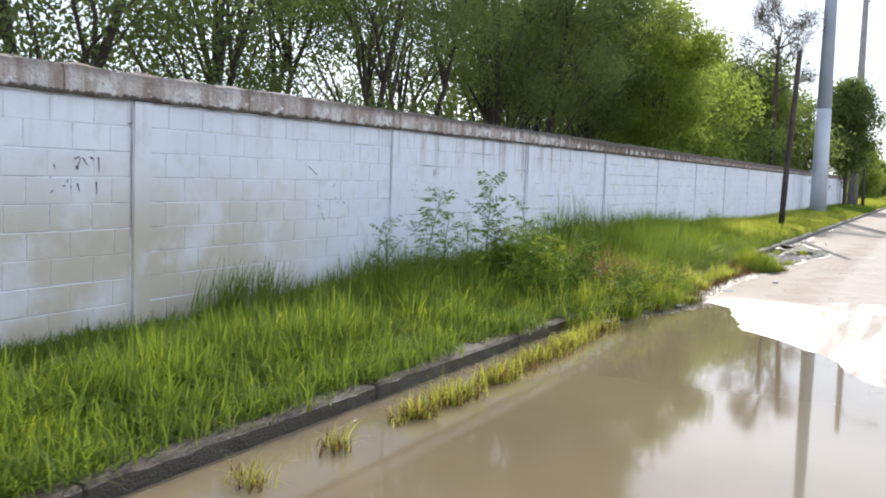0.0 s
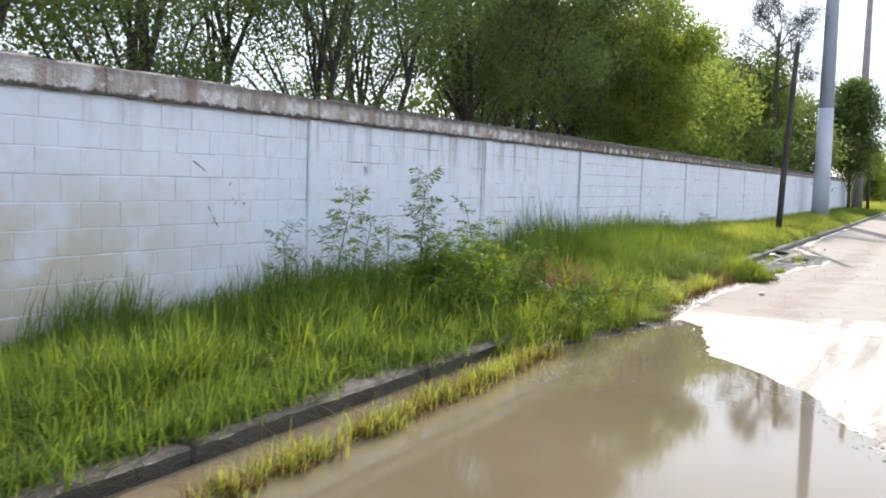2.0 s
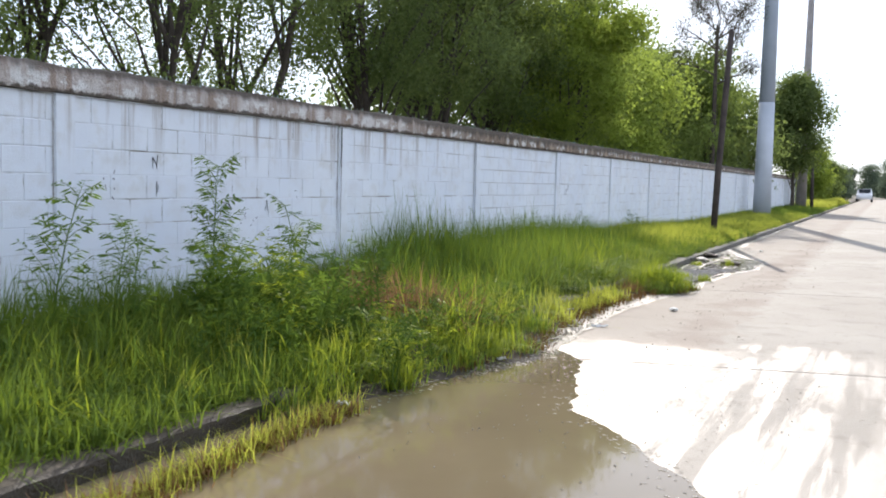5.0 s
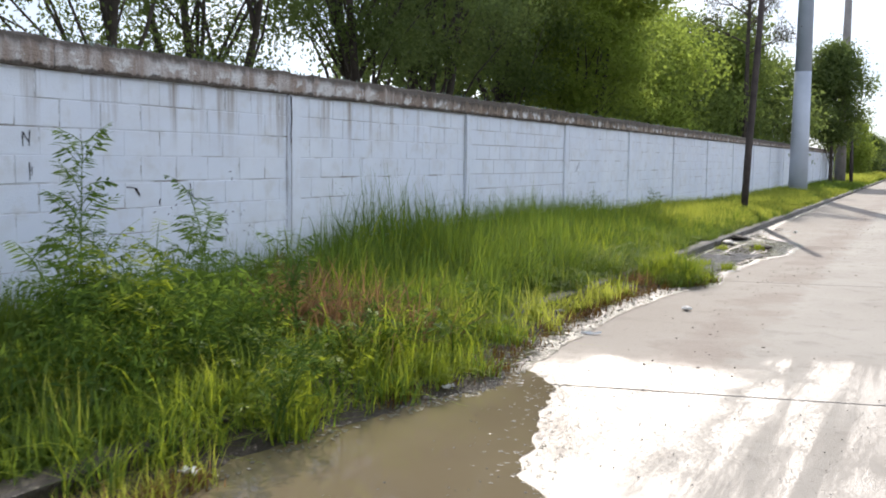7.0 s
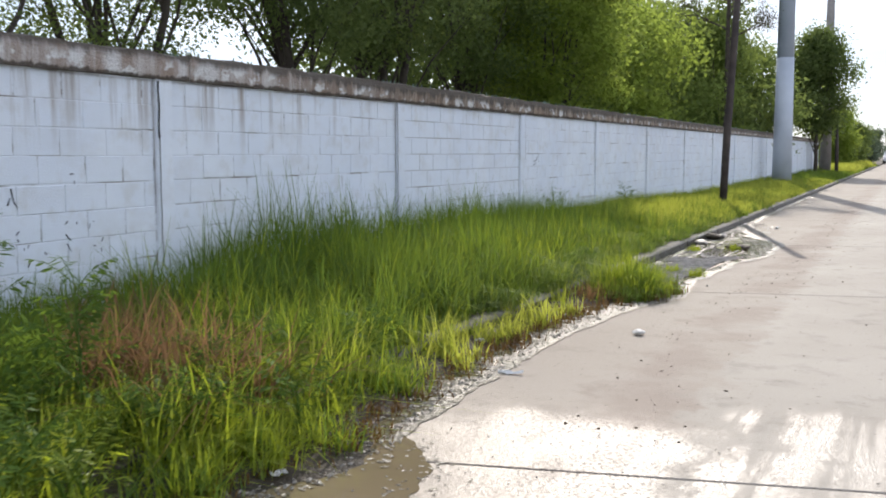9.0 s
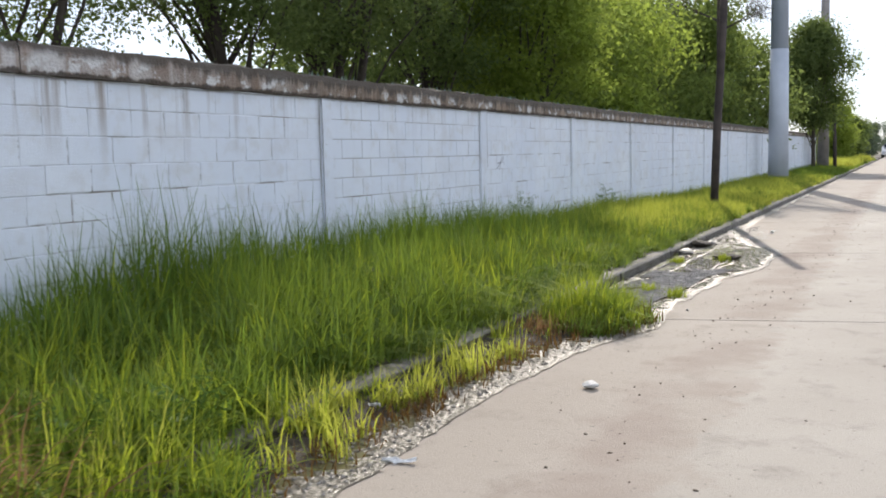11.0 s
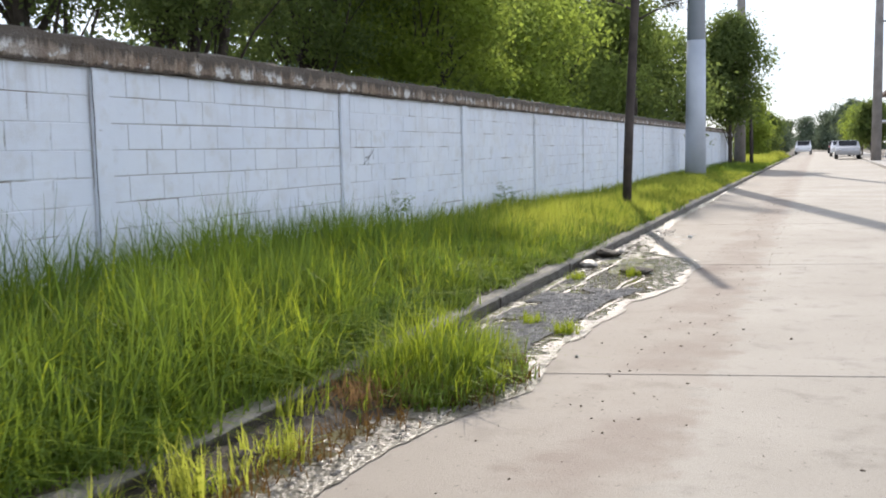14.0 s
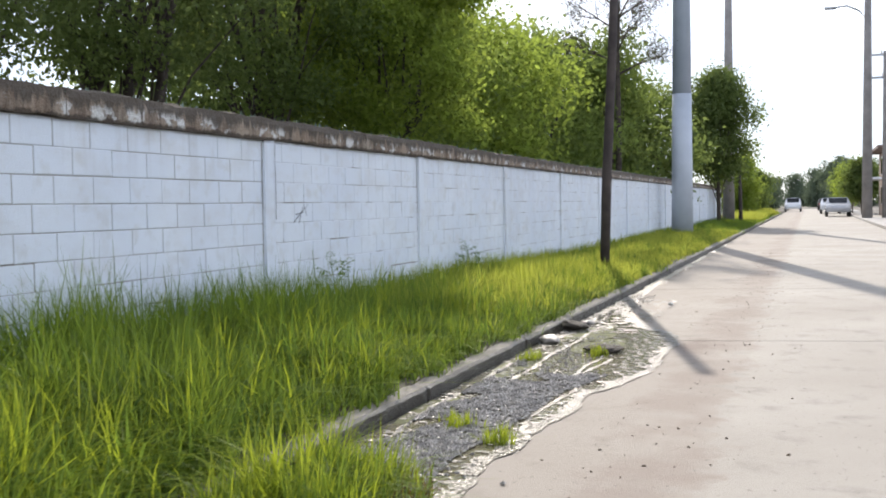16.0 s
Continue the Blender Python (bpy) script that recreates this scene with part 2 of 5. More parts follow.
    wet = calc(n, l, "MULTIPLY", wet, calc(n, l, "MAXIMUM", pores, span(n, l, y, 11.6, 9.8)))
    c = blend(n, l, calc(n, l, "MULTIPLY", wet, 0.55), c, (0.17, 0.13, 0.095))
    l.new(c, p.inputs["Base Color"])
    l.new(span(n, l, wet, 0.0, 1.0, 0.85, 0.42), p.inputs["Roughness"])
    b = n.new("ShaderNodeBump")
    b.inputs["Distance"].default_value = 0.006
    l.new(span(n, l, wet, 0.0, 1.0, 0.35, 0.28), b.inputs["Strength"])
    l.new(calc(n, l, "ADD", fine, mid), b.inputs["Height"])
    l.new(b.outputs["Normal"], p.inputs["Normal"])
    return m


def make_water(name, colour, rough, waves, strength, ior=1.33):
    m, n, l, p = shader(name)
    v = position(n, l)
    big = grain(n, l, v, 0.7, 5)
    l.new(blend(n, l, big, tuple(0.8 * a for a in colour), colour), p.inputs["Base Color"])
    p.inputs["Roughness"].default_value, p.inputs["IOR"].default_value = rough, ior
    relief(n, l, grain(n, l, v, waves, 3), strength, 0.01, p)
    return m


PAINT, COPING = make_paint(), make_coping()


def make_mortar():
    """Joints for the most part painted over, open and dirty in short lengths."""
    m, n, l, p = shader("wall_mortar")
    v = position(n, l)
    sep = n.new("ShaderNodeSeparateXYZ")
    l.new(v, sep.inputs["Vector"])
    old = calc(n, l, "MULTIPLY", span(n, l, sep.outputs["Y"], 17.6, 18.6), span(n, l, sep.outputs["Y"], 22.6, 21.6))
    gap = grain(n, l, position(n, l, (1, 1.1, 4.5)), 1.5, 6, 0.62, 0.47, 0.61)
    gap = calc(n, l, "MULTIPLY", gap, span(n, l, sep.outputs["Y"], 8.0, 11.0, 0.55, 1.0))
    gap = calc(n, l, "MAXIMUM", gap, calc(n, l, "MULTIPLY", old, 0.7))
    fine = grain(n, l, v, 50, 4)
    c = blend(n, l, gap, (0.72, 0.75, 0.80), (0.20, 0.17, 0.14))
    c = blend(n, l, calc(n, l, "MULTIPLY", fine, 0.15), c, (0.50, 0.49, 0.48))
    l.new(c, p.inputs["Base Color"])
    p.inputs["Roughness"].default_value = 0.85
    relief(n, l, fine, 0.3, 0.006, p)
    return m


MORTAR = make_mortar()
CRACK_DEEP = plain("deep_crack_dirt", (0.10, 0.085, 0.075), (0.26, 0.235, 0.215), 0.9, 9, 50)
CRACK = plain("edge_dirt_shade", (0.30, 0.285, 0.28), (0.62, 0.63, 0.66), 0.9, 6, 40)
CONCRETE = make_road("road_concrete", (0.385, 0.35, 0.30), (0.295, 0.26, 0.215))
JOINT = plain("joint_dirt", (0.05, 0.04, 0.035), (0.11, 0.09, 0.075), 0.9)


def make_kerb():
    """Old concrete, dry and pale on top further along the road, soaked and slimy at its foot, with shade painted in
    there.
    """
    m, n, l, p = shader("kerb_concrete")
    v = position(n, l)
    sep = n.new("ShaderNodeSeparateXYZ")
    l.new(v, sep.inputs["Vector"])
    big, fine = grain(n, l, v, 5, 7), grain(n, l, v, 60, 4)
    c = blend(n, l, big, (0.045, 0.034, 0.024), (0.105, 0.084, 0.064))
    c = blend(n, l, span(n, l, sep.outputs["Y"], 11.0, 15.0, 0.0, 0.7), c, blend(n, l, big, (0.22, 0.20, 0.17), (0.38, 0.35, 0.31)))
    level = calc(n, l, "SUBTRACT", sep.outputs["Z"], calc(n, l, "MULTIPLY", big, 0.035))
    # wet foot; the shade of the road-side face is in this colour too
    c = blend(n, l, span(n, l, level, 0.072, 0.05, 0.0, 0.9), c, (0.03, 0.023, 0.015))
    c = blend(n, l, calc(n, l, "MULTIPLY", fine, 0.18), c, (0.06, 0.048, 0.035))
    l.new(c, p.inputs["Base Color"])
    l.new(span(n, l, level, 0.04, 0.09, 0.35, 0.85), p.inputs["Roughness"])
    relief(n, l, calc(n, l, "ADD", fine, big), 0.5, 0.012, p)
    return m


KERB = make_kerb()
SOIL = plain("wet_soil", (0.035, 0.028, 0.018), (0.10, 0.075, 0.05), 0.8, 2, 40)
MUD = make_water("muddy_water", (0.22, 0.172, 0.105), 0.045, 1.6, 0.02, 1.42)
STREAM = make_water("slow_water", (0.17, 0.15, 0.095), 0.10, 11, 0.4)
RIPPLE = make_water("rippled_water", (0.20, 0.18, 0.145), 0.30, 30, 1.0)
ALGAE = plain("algae_film", (0.05, 0.058, 0.016), (0.15, 0.155, 0.04), 0.9, 9, 60)
BANK = plain("wet_mud", (0.018, 0.013, 0.009), (0.075, 0.055, 0.036), 0.8, 7, 60, 0, 0.9)
GRAVEL = plain("gravel", (0.11, 0.095, 0.08), (0.46, 0.42, 0.37), 0.4, 12, 90)
STONE = plain("pale_stone", (0.55, 0.52, 0.48), (0.75, 0.73, 0.70), 0.8, 20, 90)
GRASS = leafy("grass_blades", (0.045, 0.086, 0.017), (0.128, 0.19, 0.032), (0.32, 0.44, 0.05), 0.40, 0.014)
# grass yellowing, with the far verge's sunlight put into the colour
YELLOW = leafy("sunlit_yellow_grass", (0.16, 0.19, 0.035), (0.32, 0.33, 0.07), (0.62, 0.66, 0.10), 0.55)
DRY = leafy("dry_weed", (0.15, 0.08, 0.04), (0.28, 0.17, 0.085), (0.38, 0.225, 0.105))
WEED = leafy("weed_leaves", (0.042, 0.086, 0.021), (0.112, 0.182, 0.038), (0.26, 0.385, 0.052))
LEAF = leafy("tree_leaves", (0.048, 0.074, 0.030), (0.13, 0.172, 0.060), (0.30, 0.385, 0.10), 0.49)
LEAF_DEEP = leafy("shaded_tree_leaves", (0.050, 0.076, 0.031), (0.134, 0.176, 0.062), (0.28, 0.36, 0.098), 0.48)
LEAF_MID = leafy("mid_tree_leaves", (0.06, 0.092, 0.03), (0.15, 0.195, 0.058), (0.37, 0.47, 0.105), 0.52)
# distance haze is put into this leaf colour: paler and greyer
LEAF_FAR = leafy("hazed_tree_leaves", (0.09, 0.12, 0.085), (0.17, 0.21, 0.15), (0.24, 0.30, 0.18), 0.4)
# backlit glow is put into this leaf colour, and partly into LEAF_MID
LEAF_LIGHT = leafy("sunlit_tree_leaves", (0.075, 0.11, 0.024), (0.17, 0.215, 0.046), (0.46, 0.58, 0.10), 0.56)
NEEDLE = leafy("dull_needles", (0.035, 0.04, 0.03), (0.08, 0.075, 0.06), (0.10, 0.10, 0.06), 0.3, 0.02)
BARK = plain("bark", (0.035, 0.026, 0.02), (0.10, 0.08, 0.06), 0.9, 6, 60, 0, 0.6)
POLE_PALE = plain("pale_pole_paint", (0.40, 0.44, 0.50), (0.52, 0.56, 0.62), 0.5, 1.2, 40)
POLE_BLUE = plain("galvanised_pole", (0.38, 0.44, 0.53), (0.46, 0.52, 0.61), 0.5, 1.2, 40)
POLE_GREY = plain("concrete_pole", (0.20, 0.185, 0.175), (0.33, 0.30, 0.28), 0.8, 2, 50)
SCRAWL = plain("dark_scrawl", (0.06, 0.06, 0.08), (0.22, 0.22, 0.26), 0.8, 20, 90)
WHITE_SCRAP = plain("white_scrap", (0.66, 0.66, 0.66), (0.82, 0.82, 0.80), 0.6, 30, 120)
LITTER = plain("brown_litter", (0.06, 0.04, 0.025), (0.16, 0.11, 0.07), 0.9, 30, 120)
BROWN_BASE = leafy("brown_stalks", (0.06, 0.032, 0.014), (0.15, 0.088, 0.034), (0.21, 0.12, 0.035))
# brighter copy of the grass, sunlight put into its colour
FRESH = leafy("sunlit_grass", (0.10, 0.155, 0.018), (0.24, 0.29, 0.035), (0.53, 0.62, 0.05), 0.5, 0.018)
SHARD = plain("bottle_glass_shards", (0.10, 0.16, 0.11), (0.35, 0.42, 0.36), 0.15, 30, 120)
HOUSE_WALL = plain("house_render", (0.22, 0.15, 0.11), (0.34, 0.25, 0.19), 0.85, 1, 30)
ROOF_TILE = plain("house_roof", (0.12, 0.08, 0.065), (0.22, 0.15, 0.12), 0.8, 2, 40)
PAVING = plain("far_pavement", (0.30, 0.28, 0.25), (0.42, 0.39, 0.36), 0.85, 1, 40)
CAR_WHITE = plain("white_car_paint", (0.66, 0.67, 0.69), (0.74, 0.75, 0.77), 0.25, 2, 40, 0, 0.02)
CAR_SILVER = plain("silver_car_paint", (0.45, 0.46, 0.48), (0.55, 0.56, 0.58), 0.3, 2, 40, 0.3, 0.02)
CAR_DARK = plain("dark_car_paint", (0.04, 0.035, 0.035), (0.09, 0.07, 0.065), 0.25, 2, 40, 0, 0.02)
GLASS_DARK = plain("car_glass", (0.02, 0.025, 0.03), (0.04, 0.045, 0.05), 0.08, 2, 40, 0, 0.0)
TYRE = plain("tyre_rubber", (0.02, 0.02, 0.02), (0.04, 0.04, 0.04), 0.8)
LAMP_RED = plain("tail_lamp", (0.30, 0.02, 0.02), (0.45, 0.04, 0.03), 0.3)
METAL = plain("dull_metal", (0.25, 0.26, 0.27), (0.40, 0.41, 0.42), 0.4, 3, 50, 0.6)
CREOSOTE = plain("dark_timber", (0.03, 0.022, 0.02), (0.09, 0.07, 0.06), 0.8, 3, 70)

# ---- mesh helpers ----


def part(name, bm, material, parent=None, label=""):
    me = bpy.data.meshes.new(name)
    bm.to_mesh(me)
    bm.free()
    me.materials.append(material)
    ob = new(name, me)
    ob.parent = parent
    if label:
        ob["label"] = label
    return ob


def quads(name, co, faces, material, parent=None, smooth=False):
    """A mesh from arrays: co (n, 3) and faces (m, 4)."""
    me = bpy.data.meshes.new(name)
    co, faces = np.asarray(co, dtype=np.float32), np.asarray(faces, dtype=np.int32)
    k = faces.shape[1]
    me.vertices.add(len(co))
    me.vertices.foreach_set("co", co.ravel())
    me.loops.add(faces.size)
    me.loops.foreach_set("vertex_index", faces.ravel())
    me.polygons.add(len(faces))
    me.polygons.foreach_set("loop_start", np.arange(0, faces.size, k, dtype=np.int32))
    me.polygons.foreach_set("use_smooth", np.full(len(faces), smooth, dtype=bool))
    me.update(calc_edges=True)
    me.materials.append(material)
    ob = new(name, me)
    ob.parent = parent
    return ob


def box(bm, x0, x1, y0, y1, z0, z1, bevel=0.0):
    r = bmesh.ops.create_cube(bm, size=1, matrix=Matrix.LocRotScale(((x0 + x1) / 2, (y0 + y1) / 2, (z0 + z1) / 2), None, (x1 - x0, y1 - y0, z1 - z0)))
    if bevel:
        bmesh.ops.bevel(bm, geom=list({e for v in r["verts"] for e in v.link_edges}), offset=bevel, segments=1, affect="EDGES")


def tube_data(points, radii, sides=8):
    pts, co, fs = [Vector(p) for p in points], [], []
    for i, p in enumerate(pts):
        d = (pts[min(i + 1, len(pts) - 1)] - pts[max(i - 1, 0)]).normalized()
        u = d.orthogonal().normalized() if abs(d.z) < 0.99 else Vector((1, 0, 0))
        w = d.cross(u)
        for k in range(sides):
            a = 2 * math.pi * k / sides
            co.append(p + radii[i] * (math.cos(a) * u + math.sin(a) * w))
    for i in range(len(pts) - 1):
        for k in range(sides):
            k2 = (k + 1) % sides
            fs.append((i * sides + k, i * sides + k2, (i + 1) * sides + k2, (i + 1) * sides + k))
    return co, fs


def tube(bm, points, radii, sides=8, caps=True):
    co, fs = tube_data(points, radii, sides)
    vs = [bm.verts.new(c) for c in co]
    for f in fs:
        bm.faces.new([vs[i] for i in f]).smooth = True
    if caps:
        bm.faces.new(vs[:sides][::-1])
        bm.faces.new(vs[-sides:])


def sample(y, table):
    """Straight-line values between the (y, value) pairs of a short table."""
    return np.interp(y, [a for a, _ in table], [b for _, b in table])


# ---- ground, road, kerb ----
rng = np.random.default_rng(7)
bm = bmesh.new()
box(bm, -400, 400, -300, 900, -0.5, -0.06)
tagged(part("ground", bm, SOIL), "bare brown earth that reaches the horizon", "ground", kind="structure")

ROAD_L, ROAD_R = 2.56, 8.0
JOINTS = [-17.2, -11.4, -5.6, 0.2, 6.0, 11.83, 17.67, 23.05] + [28.7 + 5.7 * i for i in range(24)]
road = tagged(new("road"), "pale worn concrete road, dusty and partly wet", "road", kind="structure")
bm = bmesh.new()
box(bm, 2.45, ROAD_R, -20, 170, -0.10, -0.03)
part("road_bed", bm, JOINT, road)
for a, b in zip(JOINTS[:-1], JOINTS[1:]):
    bm = bmesh.new()
    box(bm, ROAD_L, ROAD_R, a + 0.008, b - 0.008, -0.08, 0.0, 0.006)
    for v in bm.verts:
        v.co.y += 0.24 * (v.co.x - 3.64)
    part("slab", bm, CONCRETE, road)

# gutter: a bed of dark mud with a ragged edge on the concrete
EDGE = [(-9, 2.9), (9, 2.95), (10.5, 3.05), (11.6, 3.4), (12.3, 3.25), (13.5, 3.2), (14.5, 3.15), (15.5, 3.2), (16.4, 3.3), (17.2, 3.55), (17.9, 3.48), (18.4, 3.42), (19.5, 3.52), (20.3, 3.55), (21.3, 3.8), (22.3, 3.78), (22.9, 3.82), (23.4, 3.72), (23.9, 3.45), (24.6, 3.15), (25.4, 2.92), (27, 2.8), (30, 2.7), (40, 2.68), (110, 2.62)]


def bank(y):
    return float(sample(y, EDGE)) + 0.05 * noise.noise((y * 2.1, 7, 0)) + 0.03 * noise.noise((y * 7, 9, 0))


def strip(name, y0, y1, step, left, right, z, material, label, category, cols=6, rise=0.0):
    """A thin sheet between two banks, each a function of y."""
    ys = np.arange(y0, y1 + step / 2, step)
    co, fs = [], []
    for i, yv in enumerate(ys):
        a, b = left(yv), right(yv)
        for k in range(cols + 1):
            q = k / cols
            xx = a + (max(b, a + 0.005) - a) * q
            co.append((xx, yv, z + rise * max(0.0, 1 - abs(2 * q - 1)) * (0.6 + 0.8 * noise.noise((xx * 4, yv * 3, 2)))))
            if i and k:
                t = i * (cols + 1) + k
                fs.append((t - cols - 2, t - cols - 1, t, t - 1))
    return tagged(quads(name, co, fs, material), label, category, kind="structure")


strip("gutter", 8.5, 110, 0.12, lambda y: 2.55, lambda y: bank(y) - 0.10, 0.002, SOIL, "dark wet mud in the gutter along the kerb", "gutter", 8, 0.0008)

verge_y = np.arange(-20, 170, 0.5)
co, fs = [], []
for i, yy in enumerate(verge_y):
    for k, xx in enumerate((-0.05, 0.6, 1.3, 1.9, 2.42)):
        co.append((xx, yy, 0.10 + (0.05 * (1 - xx / 2.4)) + 0.03 * noise.noise((xx, yy * 0.6, 3))))
        if i and k:
            a = i * 5 + k
            fs.append((a - 6, a - 5, a, a - 1))
tagged(quads("verge", co, fs, SOIL), "earth verge between wall and kerb", "verge", kind="structure")
bm = bmesh.new()
box(bm, -60, -0.22, -20, 170, -0.06, 0.1)
tagged(part("yard_ground", bm, SOIL), "shaded earth under the trees behind the wall", "ground", kind="structure")

kerb = tagged(new("kerb"), "old dark concrete kerb, chipped and wet", "kerb", kind="structure")
yy = -9.0
while yy < 110:
    n_len = 2.4
    a, b = yy + 0.003, yy + n_len - 0.003
    bm = bmesh.new()
    box(bm, -0.075, 0.075, 0, b - a, -0.16, 0.0)
    bmesh.ops.subdivide_edges(bm, edges=[e for e in bm.edges if abs(e.verts[0].co.y - e.verts[1].co.y) > 0.5], cuts=18)
    bmesh.ops.bevel(bm, geom=[e for e in bm.edges if e.calc_face_angle(0) > 1], offset=0.018, segments=1, affect="EDGES")
    for v in bm.verts:
        v.co += 0.012 * noise.noise_vector(v.co * 7 + Vector((0, yy, 0)))
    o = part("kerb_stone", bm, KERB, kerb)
    dip = 0.010 * noise.noise((yy * 0.7, 0, 0))
    o.matrix_local = pose(2.475, a, 0.105 + dip, 0, 0.8 * noise.noise((yy, 5, 0)), 0.5 * noise.noise((yy, 9, 0)))
    yy += n_len

# ---- wall ----
PIL = [-6.1, -2.1, 1.9, 5.9, 9.97, 14.1, 18.1, 22.05, 25.98, 29.9, 33.95] + [37.95 + 4.0 * i for i in range(10)]
TOP = 1.965
wall = tagged(new("wall_west"), "long white-painted block wall with stained concrete coping", "wall", kind="structure")
bm = bmesh.new()
box(bm, -0.16, -0.0035, PIL[0], PIL[-1], 0.0, TOP)
part("wall_core", bm, MORTAR, wall)
for yy in PIL:
    bm = bmesh.new()
    box(bm, -0.17, 0.03, yy - 0.09, yy + 0.09, 0.0, TOP - 0.003)
    bmesh.ops.subdivide_edges(bm, edges=[e for e in bm.edges if abs(e.verts[0].co.z - e.verts[1].co.z) > 0.5], cuts=9)
    for v in bm.verts:
        v.co += 0.008 * noise.noise_vector(v.co * 4)
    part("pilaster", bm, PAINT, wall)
# joint strips at the pilasters, each of its own length: dirt plus painted side shade
crack = random.Random(8)
for yy in PIL[2:14]:
    for side in (-1, 1):
        if side > 0 and crack.random() < 0.5:
            continue
        z1 = TOP - 0.01
        z0 = z1 - crack.uniform(0.5, 1.3)
        bm = bmesh.new()
        rows, yc = [], yy + side * 0.098
        for i in range(13):
            q = i / 12
            w = 0.004 + 0.016 * (1 - q) ** 0.7 * (0.5 + abs(noise.noise((yy, q * 7, side))))
            rows.append([bm.verts.new((0.0035, yc + o * w + 0.004 * noise.noise((yy, q * 9, 3)), z1 + (z0 - z1) * q)) for o in (-1, 1)])
        for ra, rb in zip(rows[:-1], rows[1:]):
            bm.faces.new((ra[0], rb[0], rb[1], ra[1]))
        part("crack", bm, CRACK, wall)
# coping beam, cast in lengths, with a ragged top
cast = random.Random(3)
ends = [PIL[0]]
while ends[-1] < PIL[-1] - 1.0:
    ends.append(min(PIL[-1], ends[-1] + cast.choice((0.9, 1.6, 2.1, 3.2, 4.0))))
for a, b in zip(ends[:-1], ends[1:]):
    nseg = max(8, int(10 * (b - a)))
    drop = cast.uniform(-0.006, 0.006)
    co, fs = [], []
    prof = [(-0.19, TOP), (0.035, TOP), (0.045, TOP + 0.03), (0.045, TOP + 0.15), (0.03, TOP + 0.205), (-0.08, TOP + 0.225), (-0.19, TOP + 0.20)]
    for i in range(nseg + 1):
        yv = a + 0.004 + (b - a - 0.008) * i / nseg
        for k, (px, pz) in enumerate(prof):
            j = noise.noise_vector((px * 9, yv * 5, pz * 9))
            r = 0.012 if k in (0, 6) else (0.02 if k < 4 else 0.022)
            bite = 0.03 * max(0.0, noise.noise((yv * 1.7, 4, 1)) - 0.25) if k == 1 else 0
            co.append((px + r * j.x * 0.6, yv, pz + r * j.z * (0.6 if k < 4 else 1.2) + bite + (drop if k > 2 else 0)))
            if i:
                q = i * 7 + k
                k2 = i * 7 + (k + 1) % 7
                fs.append((q - 7, k2 - 7, k2, q))
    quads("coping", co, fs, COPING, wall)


# ---- grass ----
H_WALL = [(-6, 0.3), (4, 0.26), (7, 0.3), (9, 0.6), (10.5, 0.62), (12.5, 0.56), (13.3, 0.78), (14.6, 1.0), (15.5, 1.08), (16.5, 1.06), (18, 0.94), (20, 0.84), (22, 0.66), (26, 0.58), (30, 0.48), (36, 0.42), (60, 0.45), (90, 0.5)]


def grass_height(x, y):
    near = sample(y, H_WALL)
    hump = 0.24 * np.exp(-((x - 1.45) / 0.65) ** 2) * np.clip((9.5 - y) / 2.0, 0, 1)
    return 0.84 * near * (1 - 0.52 * np.clip((x - 0.5) / 1.9, 0, 1)) + hump


def blades(name, x, y, z, length, width, material, parent=None, levels=3, droop=0.5, heading=None):
    n = len(x)
    a = rng.uniform(0, 2 * np.pi, n) if heading is None else heading + rng.normal(0, 1.0, n)
    lean = np.abs(rng.normal(0, droop, n)) + 0.1
    dx, dy = np.cos(a), np.sin(a)
    sx, sy = -np.sin(a), np.cos(a)
    tw = rng.uniform(-0.9, 0.9, n)
    sx, sy = sx * np.cos(tw) - sy * np.sin(tw), sx * np.sin(tw) + sy * np.cos(tw)
    co = np.zeros((n, levels + 1, 2, 3), dtype=np.float32)
    for i in range(levels + 1):
        s = i / levels
        out = length * lean * s ** 1.8 * 0.78
        up = 1.05 * length * (s - 0.37 * np.minimum(lean, 1.7) * s ** 2.4)
        w = width * 0.5 * (1 - s ** 1.7 * 0.93)
        for k, sg in enumerate((-1, 1)):
            co[:, i, k, 0] = x + dx * out + sg * w * sx
            co[:, i, k, 1] = y + dy * out + sg * w * sy
            co[:, i, k, 2] = z + up
    base = (np.arange(n) * (levels + 1) * 2)[:, None]
    f = []
    for i in range(levels):
        f.append(np.stack([base[:, 0] + 2 * i, base[:, 0] + 2 * i + 1, base[:, 0] + 2 * i + 3, base[:, 0] + 2 * i + 2], 1))
    return quads(name, co.reshape(-1, 3), np.concatenate(f), material, parent)


def tufts(name, x, y, height, per, spread, width, material, label, droop=0.55, z=0.085, levels=3):
    """Blades in tufts: one tuft at each (x, y), of its own height."""
    n = len(x)
    h = np.repeat(height * rng.uniform(0.8, 1.12, n), per)
    bx = np.repeat(x, per) + rng.normal(0, spread, n * per)
    by = np.repeat(y, per) + rng.normal(0, spread, n * per)
    hh = h * rng.uniform(0.55, 1.04, n * per) * 1.07
    ob = blades(name, bx, by, np.full(n * per, z), hh, width * rng.uniform(0.6, 1.5, n * per), material, None, levels, droop, np.repeat(rng.uniform(0, 2 * np.pi, n), per))
    return tagged(ob, label, "grass", kind="stuff")


def field(x0, x1, y0, y1, per_m2, keep=None):
    n = int((x1 - x0) * (y1 - y0) * per_m2)
    x, y = rng.uniform(x0, x1, n), rng.uniform(y0, y1, n)
    if keep is not None:
        k = keep(x, y)
        x, y = x[k], y[k]
    return x, y


